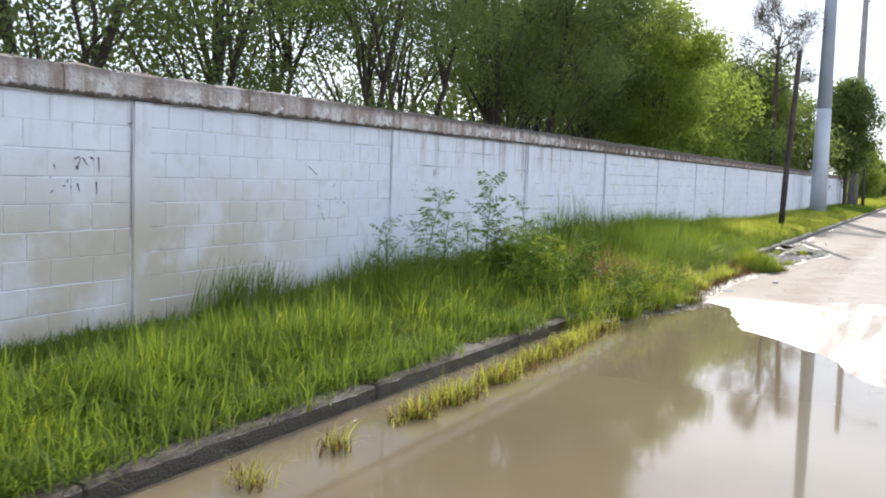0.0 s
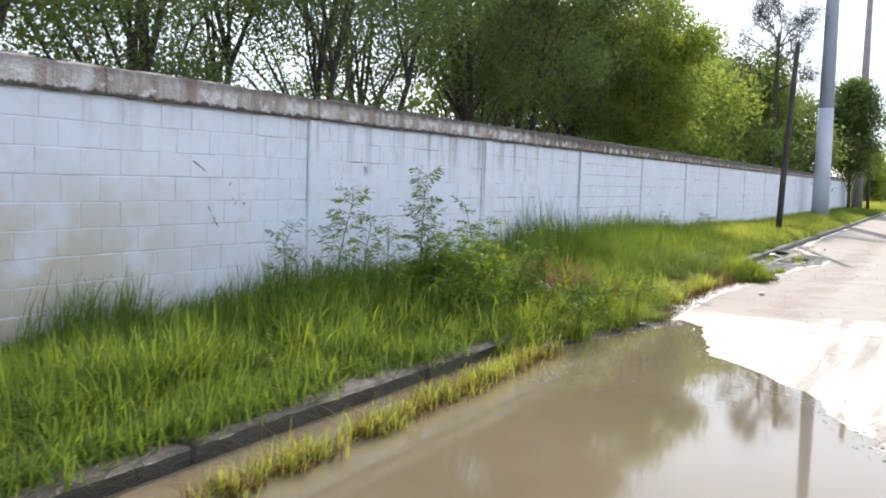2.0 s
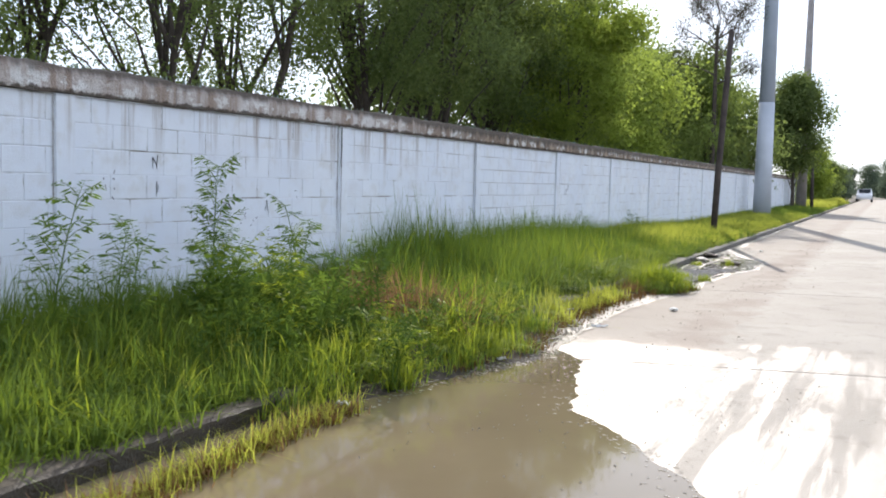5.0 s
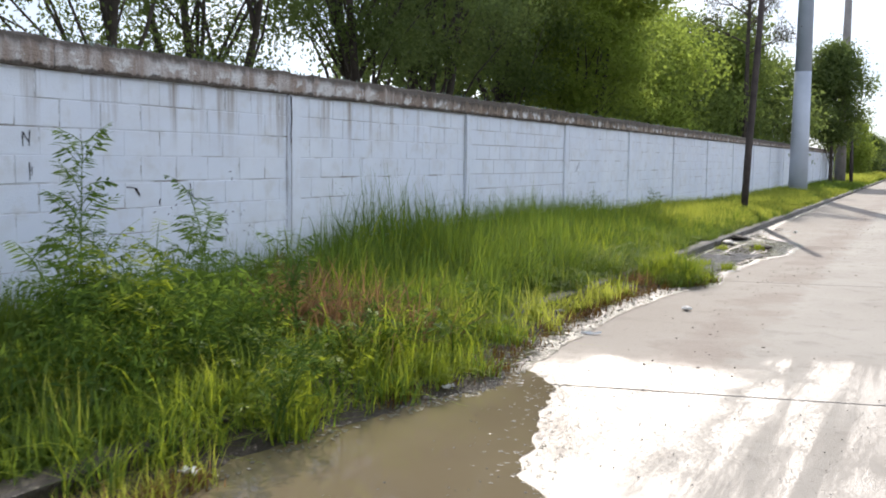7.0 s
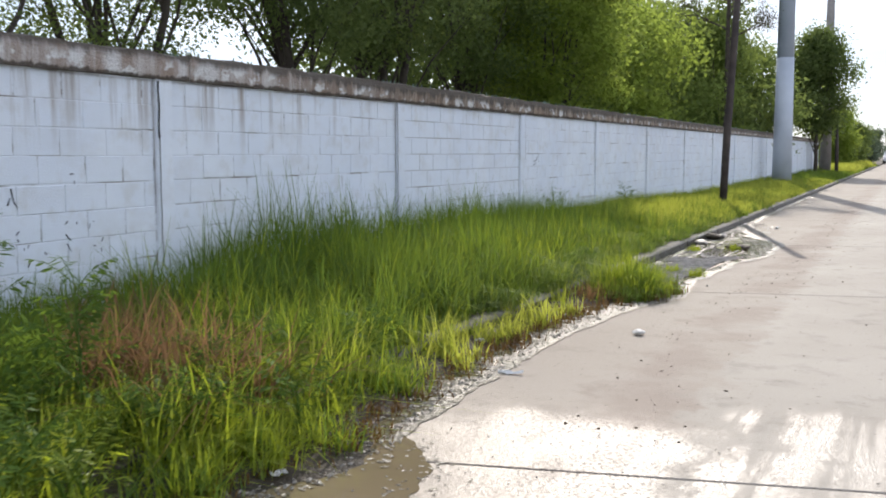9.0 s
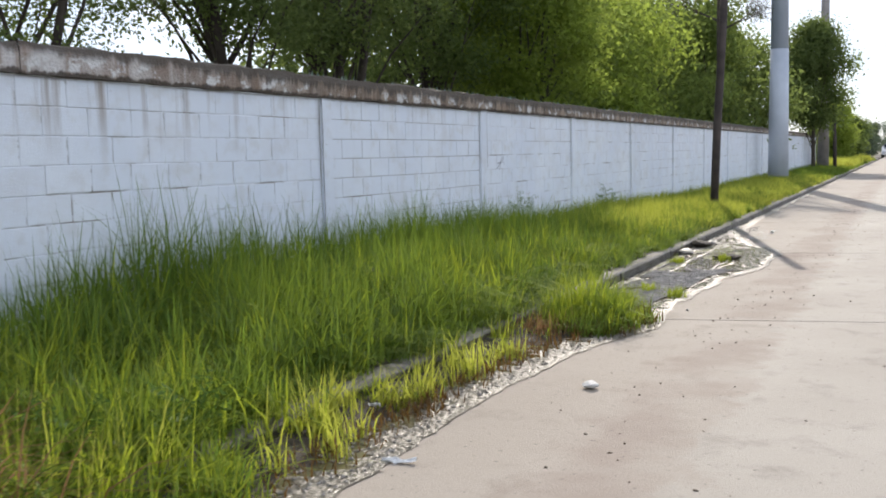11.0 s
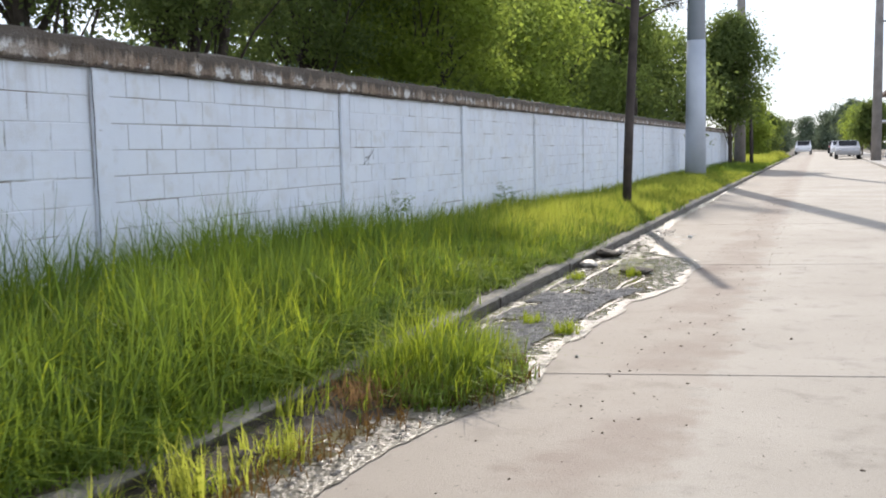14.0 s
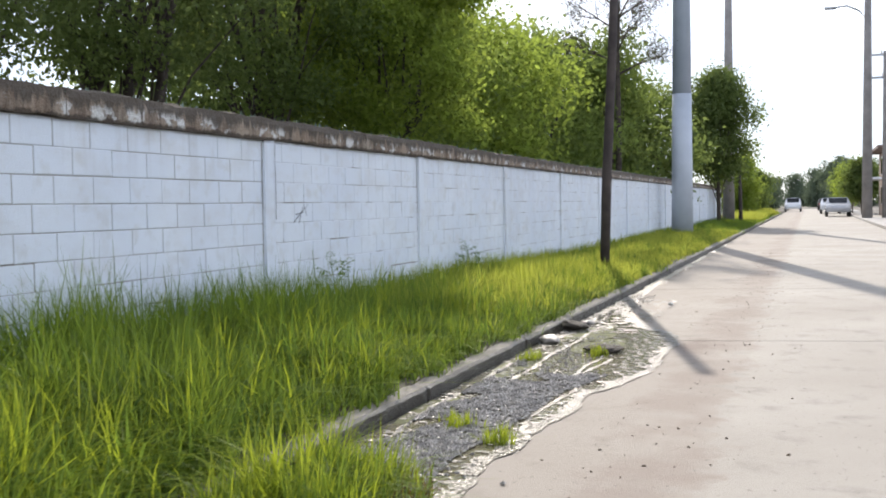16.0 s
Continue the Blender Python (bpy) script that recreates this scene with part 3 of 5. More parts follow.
def patchy(x, y, f, seed):
    return np.sin(x * f + seed + 1.7 * np.sin(y * f * 0.6 + seed)) * np.sin(y * f * 0.8 + 1.3 * np.sin(x * f * 0.7 + 2 * seed))


x, y = field(0.03, 2.36, -1.0, 30, 46, lambda x, y: rng.uniform(0, 1, len(x)) > 0.62 * np.clip((y - 20.5) / 4, 0, 1) * np.clip((x - 0.2) / 0.7, 0.25, 1))
tufts("grass", x, y, grass_height(x, y) * (1 + 0.38 * patchy(x, y, 2.6, 1)), 29, 0.06, 0.0098, GRASS, "dense tall green verge grass", 1.0)
# fewer bright blades close to the wall, so its shaded strip is darker
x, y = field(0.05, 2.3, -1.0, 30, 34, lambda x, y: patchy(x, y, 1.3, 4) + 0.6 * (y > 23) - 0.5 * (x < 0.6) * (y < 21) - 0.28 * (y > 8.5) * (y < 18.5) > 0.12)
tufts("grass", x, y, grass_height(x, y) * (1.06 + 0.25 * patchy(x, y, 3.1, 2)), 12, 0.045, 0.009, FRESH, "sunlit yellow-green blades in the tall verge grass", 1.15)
x, y = field(0.05, 2.36, -1.0, 24, 60)
tufts("grass", x, y, np.full(len(x), 0.2), 12, 0.06, 0.012, GRASS, "low broad-leaved weeds under the grass", 1.1)
x, y = field(2.2, 2.42, -1.0, 30, 110, lambda x, y: patchy(x * 4, y, 2.2, 3) > -0.2)
tufts("grass", x + 0.03, y, rng.uniform(0.14, 0.3, len(x)), 14, 0.05, 0.009, GRASS, "short green grass along the kerb", 1.2)
x, y = field(2.31, 2.44, -1.0, 9.6, 120, lambda x, y: patchy(x * 3, y, 2.9, 5) > -0.35)
tufts("grass", x, y, rng.uniform(0.12, 0.24, len(x)), 14, 0.045, 0.008, GRASS, "short grass leaning out over the wet kerb", 1.5)
# grass that hangs over the kerb and hides most of it
x, y = field(2.28, 2.5, 9.8, 17.4, 120, lambda x, y: patchy(x * 3, y, 1.9, 6) > np.interp(y, [11.5, 13.0, 16.0, 16.6], [-0.55, 0.35, 0.3, -0.4]))
tufts("grass", x, y, rng.uniform(0.18, 0.36, len(x)), 14, 0.05, 0.010, GRASS, "green grass hanging over the kerb", 1.3)
tufts("grass", x[::3], y[::3], rng.uniform(0.2, 0.4, len(x[::3])), 10, 0.05, 0.010, FRESH, "sunlit blades hanging over the kerb", 1.3)
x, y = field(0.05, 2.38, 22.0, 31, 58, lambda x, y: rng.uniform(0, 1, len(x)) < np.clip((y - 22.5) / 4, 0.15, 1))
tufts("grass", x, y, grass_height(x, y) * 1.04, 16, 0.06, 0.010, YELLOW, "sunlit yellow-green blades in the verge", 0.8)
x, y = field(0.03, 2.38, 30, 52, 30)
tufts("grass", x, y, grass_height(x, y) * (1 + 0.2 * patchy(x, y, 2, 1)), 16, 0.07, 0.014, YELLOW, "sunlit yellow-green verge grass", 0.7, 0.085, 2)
x, y = field(0.0, 2.4, 30, 110, 10)
tufts("grass", x, y, grass_height(x, y), 14, 0.1, 0.026, GRASS, "green verge grass far along the wall", 0.5, 0.085, 2)
x, y = field(0.1, 2.35, -1.0, 26, 15, lambda x, y: rng.uniform(0, 1, len(x)) > 0.5 * (y > 9) * (y < 18))
tufts("grass", x, y, grass_height(x, y) * 1.05, 8, 0.05, 0.014, FRESH, "long arching yellow-green grass leaves", 1.5)
x, y = field(0.1, 2.3, -1.0, 26, 16)
tufts("grass", x, y, grass_height(x, y) * 1.0, 10, 0.05, 0.018, WEED, "broad dark green grass leaves low in the verge", 1.1)
x, y = field(0.2, 2.3, 70, 105, 8)
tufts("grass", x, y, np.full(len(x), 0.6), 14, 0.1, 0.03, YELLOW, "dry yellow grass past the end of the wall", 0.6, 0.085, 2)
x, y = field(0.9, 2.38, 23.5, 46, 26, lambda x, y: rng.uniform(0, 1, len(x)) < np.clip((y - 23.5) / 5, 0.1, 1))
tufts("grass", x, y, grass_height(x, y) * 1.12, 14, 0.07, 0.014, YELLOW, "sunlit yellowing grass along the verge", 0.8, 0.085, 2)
x, y = field(2.3, 2.5, 4.5, 9.8, 110, lambda x, y: patchy(x * 3, y, 2.3, 8) > 0.15 - 0.12 * (y - 4.5))
tufts("grass", x, y, rng.uniform(0.16, 0.33, len(x)), 14, 0.05, 0.009, GRASS, "short grass leaning over the kerb", 1.3)
x, y = field(0.9, 2.9, 8.6, 14.0, 17, lambda x, y: x < 2.35 + 0.5 * (y > 9.5))
tufts("grass", x, y, 0.34 + 0.2 * patchy(x, y, 2.7, 3), 12, 0.06, 0.010, FRESH, "pale green grass arching over the weeds", 1.5, 0.08)
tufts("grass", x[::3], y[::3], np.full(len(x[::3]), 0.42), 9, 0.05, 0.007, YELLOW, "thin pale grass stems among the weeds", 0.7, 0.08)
# weeds that have grown over the kerb into the gutter
x, y = field(2.45, 3.3, 8.6, 16.6, 75, lambda x, y: (rng.uniform(0, 1, len(x)) < np.where(y > 13.2, 0.3, 1.0)) & (x < np.interp(y, [a for a, _ in EDGE], [b for _, b in EDGE]) - np.where(y > 11.8, 0.36, np.where(y > 11.0, 0.25, 0.17)) + 0.05 * np.sin(7 * y) - 0.25 * np.clip(1 - (y - 8.6) / 1.5, 0, 1) * (y < 10.1)))
tufts("grass", x, y, (0.33 - 0.17 * (x - 2.4)) * (1 + 0.35 * patchy(x, y, 3, 5)) * np.where(y > 13, 0.62, 1.0), 15, 0.05, 0.009, FRESH, "low yellow-green grass spilling over the kerb", 1.15, 0.01)
tufts("grass", x[::2], y[::2], (0.34 - 0.15 * (x[::2] - 2.4)) * np.where(y[::2] > 13, 0.5, 1.0), 14, 0.06, 0.008, WEED, "low dark green weeds spilling over the kerb", 0.9, 0.01)
# yellowed tufts that stand in the puddle by the kerb
y = np.concatenate([[3.63, 3.66, 4.3, 4.34, 5.0, 5.15, 5.2], rng.uniform(5.1, 9.4, 95)])
x = 2.95 + rng.normal(0, 0.035, len(y)) - 0.03 * np.clip(y - 6, 0, 3)
tufts("grass", x, y, np.where(y < 5.05, 0.17, 0.17 + 0.02 * y / 9) * rng.uniform(0.7, 1.25, len(y)), 17, 0.04, 0.006, YELLOW, "yellowed grass tufts standing in the puddle", 1.1, 0.0)
tufts("grass", x[::2], y[::2], np.full(len(y[::2]), 0.15), 12, 0.045, 0.006, DRY, "withered orange blades in the puddle tufts", 1.3, 0.0)
tufts("grass", x, y, np.full(len(y), 0.10), 18, 0.045, 0.007, BROWN_BASE, "rust-brown stalks at the foot of the tufts", 0.8, 0.0)
y = rng.uniform(10.5, 16.5, 120)
x = np.interp(y, [a for a, _ in EDGE], [b for _, b in EDGE]) - 0.16 - np.abs(rng.normal(0, 0.12, len(y)))
tufts("grass", x, y, np.full(len(y), 0.11), 9, 0.06, 0.007, BROWN_BASE, "rust-brown stalks along the gutter", 1.5, 0.02)
x, y = field(2.5, 2.98, 13.2, 16.3, 24)
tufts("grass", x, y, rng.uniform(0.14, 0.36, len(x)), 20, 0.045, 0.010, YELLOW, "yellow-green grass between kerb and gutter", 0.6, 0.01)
# a big tussock past which the water runs
a = rng.uniform(0, 6.28, 120)
r = 0.46 * np.sqrt(rng.uniform(0, 1, 120))
x, y = 3.02 + 0.85 * r * np.cos(a), 17.3 + 1.4 * r * np.sin(a)
tall = (0.50 - 0.62 * r) * (1 + 0.35 * patchy(x, y, 6.0, 2)) + 0.10 * np.clip((3.0 - x) / 0.4, 0, 1)
tufts("grass", x[:62], y[:62], tall[:62], 26, 0.045, 0.008, FRESH, "bushy bright green tussock in the gutter", 0.8, 0.0)
tufts("grass", x[40:], y[40:], tall[40:] * 0.85, 26, 0.05, 0.009, GRASS, "darker blades in the gutter tussock", 1.1, 0.0)
tufts("grass", x[::2], y[::2], np.full(len(x[::2]), 0.15), 22, 0.07, 0.008, BROWN_BASE, "dark dead blades matted round the tussock's foot", 1.5, 0.0)
tufts("grass", 2.78 + rng.normal(0, 0.10, 26), 16.75 + rng.normal(0, 0.16, 26), np.full(26, 0.2), 12, 0.05, 0.008, DRY, "dry rust-red stalks beside the tussock", 1.3, 0.0)
for tx, ty in ((2.97, 19.14), (3.29, 18.87), (3.25, 21.95), (2.75, 21.6)):
    tufts("grass", tx + rng.normal(0, 0.05, 5), ty + rng.normal(0, 0.06, 5), np.full(5, 0.12), 22, 0.03, 0.007, FRESH, "small green tuft in the gravel", 0.8, 0.0)
# dead brown weed
for dx, dy, k in ((1.72, 11.95, 40), (2.25, 11.8, 18), (1.3, 12.4, 16)):
    tufts("dry_weed", dx + rng.normal(0, 0.2, k), dy + rng.normal(0, 0.22, k), np.full(k, 0.56), 12, 0.07, 0.012, DRY, "dead rust-brown weed among the grass", 1.3)

# ---- trees ----


def tree(name, x, y, height, spread, base, tips, per_tip, leaf, material, seed, label, trunks=1, clump=0.5, squash=0.8, shift=(0, 0)):
    r = np.random.default_rng(seed)
    rr = random.Random(seed)
    thing = tagged(new(name), label, "tree")
    thing.location = (x, y, -0.1)
    wood = bmesh.new()
    stems = []
    for s in range(trunks):
        ang, lean = rr.uniform(0, 6.28), (0.05 if trunks == 1 else rr.uniform(0.10, 0.34))
        top = height * rr.uniform(0.6, 0.8)
        pts = []
        for i in range(6):
            q = i / 5
            pts.append(Vector((math.cos(ang) * lean * top * q ** 1.2 + 0.10 * rr.uniform(-1, 1) * q + shift[0] * q, math.sin(ang) * lean * top * q ** 1.2 + 0.10 * rr.uniform(-1, 1) * q + shift[1] * q, top * q)))
        rad = 0.016 * height / (trunks ** 0.3)
        tube(wood, pts, [rad * (1 - 0.75 * i / 5) for i in range(6)], 7)
        stems.append(pts)
    cs = []
    for i in range(tips):
        zz = r.uniform(-1, 1)
        ang, rad = r.uniform(0, 6.283), math.sqrt(r.uniform(0.04, 1.0)) * math.sqrt(1 - abs(zz) ** 2.6 * 0.9)
        d = Vector((rad * math.cos(ang), rad * math.sin(ang), zz))
        bump = 0.86 + 0.6 * noise.noise((d.x * 2.1 + seed, d.y * 2.1, d.z * 2.1))
        c = Vector((shift[0] + d.x * spread * bump, shift[1] + d.y * spread * bump, (height + base) / 2 + (height - base) / 2 * d.z))
        cs.append(c)
        if i % 4 == 0:
            pts = rr.choice(stems)
            share = max(0.0, (c.z - base) / max(0.1, height - base))
            q = pts[max(1, min(5, int(5 * (0.2 + 0.6 * share))))]
            mid = (q + c) / 2 + Vector((rr.uniform(-.3, .3), rr.uniform(-.3, .3), 0.1 * (c - q).length))
            r0 = 0.006 * height * rr.uniform(0.5, 1.0)
            tube(wood, [q, (q + mid) / 2 + Vector((rr.uniform(-.1, .1), rr.uniform(-.1, .1), 0)), mid, (mid + c) / 2 + Vector((rr.uniform(-.1, .1), rr.uniform(-.1, .1), 0)), c], [r0, r0 * 0.75, r0 * 0.55, r0 * 0.35, r0 * 0.12], 5, False)
    part("trunk", wood, BARK, thing)
    cs = np.array([tuple(c) for c in cs])
    n = tips * per_tip
    ctr = np.repeat(cs, per_tip, axis=0)
    pos = ctr + r.normal(0, clump, (n, 3)) * np.array([1, 1, squash])
    u = r.normal(0, 1, (n, 3))
    u[:, 2] -= 0.4
    u /= np.linalg.norm(u, axis=1)[:, None]
    v = np.cross(u, r.normal(0, 1, (n, 3)))
    v /= np.linalg.norm(v, axis=1)[:, None]
    size = leaf * r.uniform(0.6, 1.4, n)[:, None]
    co = np.stack([pos, pos + size * (0.5 * u + 0.26 * v), pos + size * u, pos + size * (0.5 * u - 0.26 * v)], 1).reshape(-1, 3)
    quads("crown", co, np.arange(4 * n).reshape(-1, 4), material, thing)
    return thing


SPARSE = "slender tree with thin trunks and sparse green leaves"
DENSE = "large dense dark green tree behind the wall"
LIT = "bright green tree with sunlit leaves behind the wall"
tree("tree", -4.4, 4.6, 8.5, 2.6, 2.2, 50, 440, 0.085, LEAF_DEEP, 21, "leafy dark tree behind the wall", 2, 0.42)
tree("tree", -4.7, 8.9, 8.5, 2.4, 2.2, 62, 460, 0.085, LEAF_DEEP, 1, "leafy dark tree behind the wall", 2, 0.40)
tree("tree", -4.3, 11.2, 6.8, 2.3, 1.9, 72, 280, 0.068, LEAF, 2, SPARSE, 2, 0.27)
tree("tree", -4.8, 13.4, 6.8, 2.3, 1.9, 76, 280, 0.068, LEAF, 3, SPARSE, 3, 0.27)
tree("tree", -3.9, 15.3, 6.8, 2.2, 1.9, 72, 280, 0.068, LEAF, 4, SPARSE, 2, 0.27)
tree("tree", -4.6, 18.3, 8.4, 3.0, 2.4, 100, 320, 0.072, LEAF, 5, SPARSE, 3, 0.29)
tree("tree", -3.9, 21.9, 9.6, 3.0, 3.3, 100, 480, 0.08, LEAF_DEEP, 6, DENSE, 3, 0.31)
tree("tree", -4.2, 25.2, 10.4, 2.9, 3.5, 92, 420, 0.095, LEAF_DEEP, 7, DENSE, 3, 0.29)
tree("tree", -4.3, 28.6, 9.6, 2.9, 3.1, 92, 440, 0.10, LEAF, 8, DENSE, 2, 0.30)
tree("tree", -2.7, 31.4, 7.1, 2.5, 1.6, 74, 560, 0.105, LEAF_LIGHT, 9, LIT, 2, 0.31)
tree("tree", -4.2, 34.2, 7.0, 2.4, 1.5, 70, 460, 0.13, LEAF_MID, 14, DENSE, 2, 0.48)
tree("tree", -3.9, 39.0, 6.2, 2.9, 1.3, 80, 420, 0.15, LEAF_LIGHT, 10, LIT, 2, 0.5)
tree("tree", -4.0, 44.5, 6.6, 3.1, 1.2, 70, 340, 0.17, LEAF_MID, 11, DENSE, 2, 0.5)
tree("tree", -3.6, 52.0, 8.0, 3.6, 1.4, 70, 330, 0.2, LEAF, 12, DENSE, 2, 0.55)
tree("tree", 0.45, 67.4, 8.0, 1.75, 2.9, 80, 330, 0.17, LEAF_DEEP, 13, "dark round tree leaning over the end of the wall", 1, 0.42)
for i, (tx, ty) in enumerate(((-8.8, 35.0), (-8.8, 39.5), (-8.6, 45.0), (-8.0, 54.0), (-6.0, 63.0))):
    tree("tree", tx, ty, 7.5 + (i % 2), 3.2, 0.6, 50, 190, 0.27, LEAF_DEEP, 70 + i, "dark tree in the second row behind the wall", 1, 0.6)


def open_tree(x, y, height, seed, label):
    """A thin tree with few leaves: limbs that fork again and again, with small dark sprays at their ends."""
    rr, g = random.Random(seed), np.random.default_rng(seed)
    thing = tagged(new("tree"), label, "tree")
    thing.location, thing.scale = (x, y, -0.1), (0.7, 0.7, 1.0)
    wood, ends = bmesh.new(), []

    def grow(p, d, length, r, depth):
        q = p + d * length * 0.5 + Vector((rr.uniform(-.06, .06), rr.uniform(-.06, .06), 0)) * length
        e = p + d * length
        tube(wood, [p, q, e], [r, r * 0.85, r * 0.65], 5, False)
        if depth == 0 or r < 0.006:
            ends.append(tuple(e))
            return
        if depth < 3:
            ends.append(tuple(q))
        for k in range(3 if depth > 2 else 2):
            a = rr.uniform(0, 6.28)
            n = (d + Vector((math.cos(a), math.sin(a), rr.uniform(-0.25, 0.5))) * rr.uniform(0.55, 0.95)).normalized()
            grow(e, n, length * rr.uniform(0.6, 0.85), r * rr.uniform(0.5, 0.68), depth - 1)

    low = height * 0.62
    tube(wood, [(0, 0, -0.1), (0.1, 0, low * 0.5), (0.05, 0.05, low), (0.05, 0.05, low * 1.3)], [0.2, 0.15, 0.11, 0.08], 8)
    grow(Vector((0.05, 0.05, low)), Vector((0.05, 0, 1)), height * 0.12, 0.09, 5)
    for k in range(7):
        a = 2.4 * k + 0.4
        grow(Vector((0.05, 0.05, low * (0.9 + 0.06 * k))), Vector((math.cos(a), math.sin(a), 0.35)).normalized(), height * 0.10, 0.05, 4)
    part("trunk", wood, BARK, thing)
    ctr = np.repeat(np.array(ends), 15, axis=0)
    n = len(ctr)
    pos = ctr + g.normal(0, 0.2, (n, 3))
    u = g.normal(0, 1, (n, 3))
    u /= np.linalg.norm(u, axis=1)[:, None]
    v = np.cross(u, g.normal(0, 1, (n, 3)))
    v /= np.linalg.norm(v, axis=1)[:, None]
    co = np.stack([pos, pos + 0.09 * (0.5 * u + 0.16 * v), pos + 0.17 * u, pos + 0.09 * (0.5 * u - 0.16 * v)], 1).reshape(-1, 3)
    quads("crown", co, np.arange(4 * n).reshape(-1, 4), NEEDLE, thing)
    return thing


tree("tree", -2.3, 50.0, 6.4, 2.0, 1.4, 60, 360, 0.15, LEAF_MID, 16, DENSE, 2, 0.45)
tree("tree", -1.9, 58.0, 6.6, 2.1, 1.4, 60, 340, 0.16, LEAF, 17, DENSE, 2, 0.45)
open_tree(-1.4, 48.0, 10.6, 5, "thin half-bare tree rising above the others")
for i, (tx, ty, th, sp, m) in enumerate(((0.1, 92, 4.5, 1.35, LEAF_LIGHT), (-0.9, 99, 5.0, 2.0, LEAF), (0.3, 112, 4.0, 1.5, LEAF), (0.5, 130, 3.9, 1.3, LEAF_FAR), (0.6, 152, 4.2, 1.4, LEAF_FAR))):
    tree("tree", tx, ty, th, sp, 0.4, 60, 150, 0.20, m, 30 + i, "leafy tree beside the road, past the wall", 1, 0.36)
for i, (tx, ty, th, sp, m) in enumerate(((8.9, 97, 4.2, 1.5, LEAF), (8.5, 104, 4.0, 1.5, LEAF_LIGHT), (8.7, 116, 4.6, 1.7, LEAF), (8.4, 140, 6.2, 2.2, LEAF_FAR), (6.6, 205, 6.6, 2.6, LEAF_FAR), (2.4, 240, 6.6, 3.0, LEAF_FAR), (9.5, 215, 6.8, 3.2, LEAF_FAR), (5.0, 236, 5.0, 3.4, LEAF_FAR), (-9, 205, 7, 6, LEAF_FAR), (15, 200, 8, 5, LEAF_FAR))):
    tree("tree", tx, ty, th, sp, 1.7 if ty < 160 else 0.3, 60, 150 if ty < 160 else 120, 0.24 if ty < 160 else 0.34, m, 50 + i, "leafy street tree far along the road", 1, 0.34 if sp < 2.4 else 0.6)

# ---- poles ----


def mast(x, y, height, r0, r1, band, label):
    thing = tagged(new("utility_pole"), label, "pole")
    thing.location = (x, y, 0.1)
    bm = bmesh.new()
    rb = r0 + (r1 - r0) * band / height
    tube(bm, [(0, 0, -0.3), (0, 0, band)], [r0, rb], 16)
    part("lower_shaft", bm, POLE_PALE, thing, "pale painted lower shaft with worn scuffs")
    bm = bmesh.new()
    tube(bm, [(0, 0, band), (0, 0, height)], [rb - 0.004, r1], 16)
    part("upper_shaft", bm, POLE_BLUE, thing)
    return thing


mast(0.8, 48.4, 19.0, 0.38, 0.19, 4.95, "thick grey-blue steel utility pole with pale lower part")
post = tagged(new("timber_post"), "thin dark leaning timber post standing in the verge grass", "post")
post.location = (1.6, 30.5, 0.1)
bm = bmesh.new()
tube(bm, [(0, 0, -0.3), (0.06, 0, 1.6), (0.16, 0, 3.6), (0.24, 0, 5.35)], [0.085, 0.085, 0.08, 0.07], 10)
part("shaft", bm, CREOSOTE, post)


def street_pole(x, y, height, r0, r1, side, material, label, arm_z=None, arms=()):
    """A street pole; arm_z: the height of a curved lamp arm; arms: (height, from, to) of crossarms with insulators."""
    thing = tagged(new("street_lamp" if arm_z else "utility_pole"), label, "street lamp" if arm_z else "pole")
    thing.location = (x, y, 0.0)
    bm = bmesh.new()
    tube(bm, [(0, 0, -0.2), (0, 0, height * 0.5), (0, 0, height)], [r0, (r0 + r1) / 2, r1], 14)
    part("shaft", bm, material, thing)
    if arm_z:
        bm = bmesh.new()
        tube(bm, [(0, 0, arm_z - 0.9), (side * 0.5, 0, arm_z - 0.25), (side * 1.2, 0, arm_z + 0.1), (side * 1.9, 0, arm_z + 0.05)], [0.05] * 4, 6)
        arm = part("lamp_arm", bm, METAL, thing)
        bm = bmesh.new()
        box(bm, min(side * 1.8, side * 2.5), max(side * 1.8, side * 2.5), -0.14, 0.14, arm_z - 0.04, arm_z + 0.1, 0.03)
        part("lamp_head", bm, METAL, arm)
    for z, xa, xb in arms:
        bm = bmesh.new()
        box(bm, xa, xb, -0.06, 0.06, z - 0.06, z + 0.06)
        cross = part("crossarm", bm, METAL, thing)
        for k in range(4):
            bm = bmesh.new()
            bmesh.ops.create_cone(bm, segments=6, radius1=0.07, radius2=0.04, depth=0.22, cap_ends=True, matrix=Matrix.Translation((xa + (xb - xa) * (0.06 + 0.29 * k), 0, z + 0.17)))
            part("insulator", bm, STONE, cross)
    return thing


street_pole(0.8, 69.5, 15.0, 0.33, 0.16, 1, POLE_GREY, "grey-brown concrete lamp post beside the leaning tree", 14.2)
street_pole(8.35, 79.3, 17.0, 0.32, 0.17, -1, POLE_GREY, "tall grey lamp post on the pavement across the road", 13.2)
street_pole(9.35, 79.6, 10.4, 0.15, 0.10, 1, POLE_GREY, "thin grey pole with two crossarms beside the house", None, ((10.2, -1.0, 1.3), (8.8, -1.0, 1.5)))
stub = tagged(new("timber_post"), "short dark timber post near the end of the wall", "post")
stub.location = (1.5, 68.6, 0.1)
bm = bmesh.new()
tube(bm, [(0, 0, -0.2), (-0.03, 0, 1.6), (-0.12, 0, 3.4)], [0.11, 0.1, 0.09], 8)
part("shaft", bm, CREOSOTE, stub)

# ---- far side of the road ----
bm = bmesh.new()
box(bm, ROAD_R, ROAD_R + 1.8, -20, 170, -0.1, 0.13, 0.02)
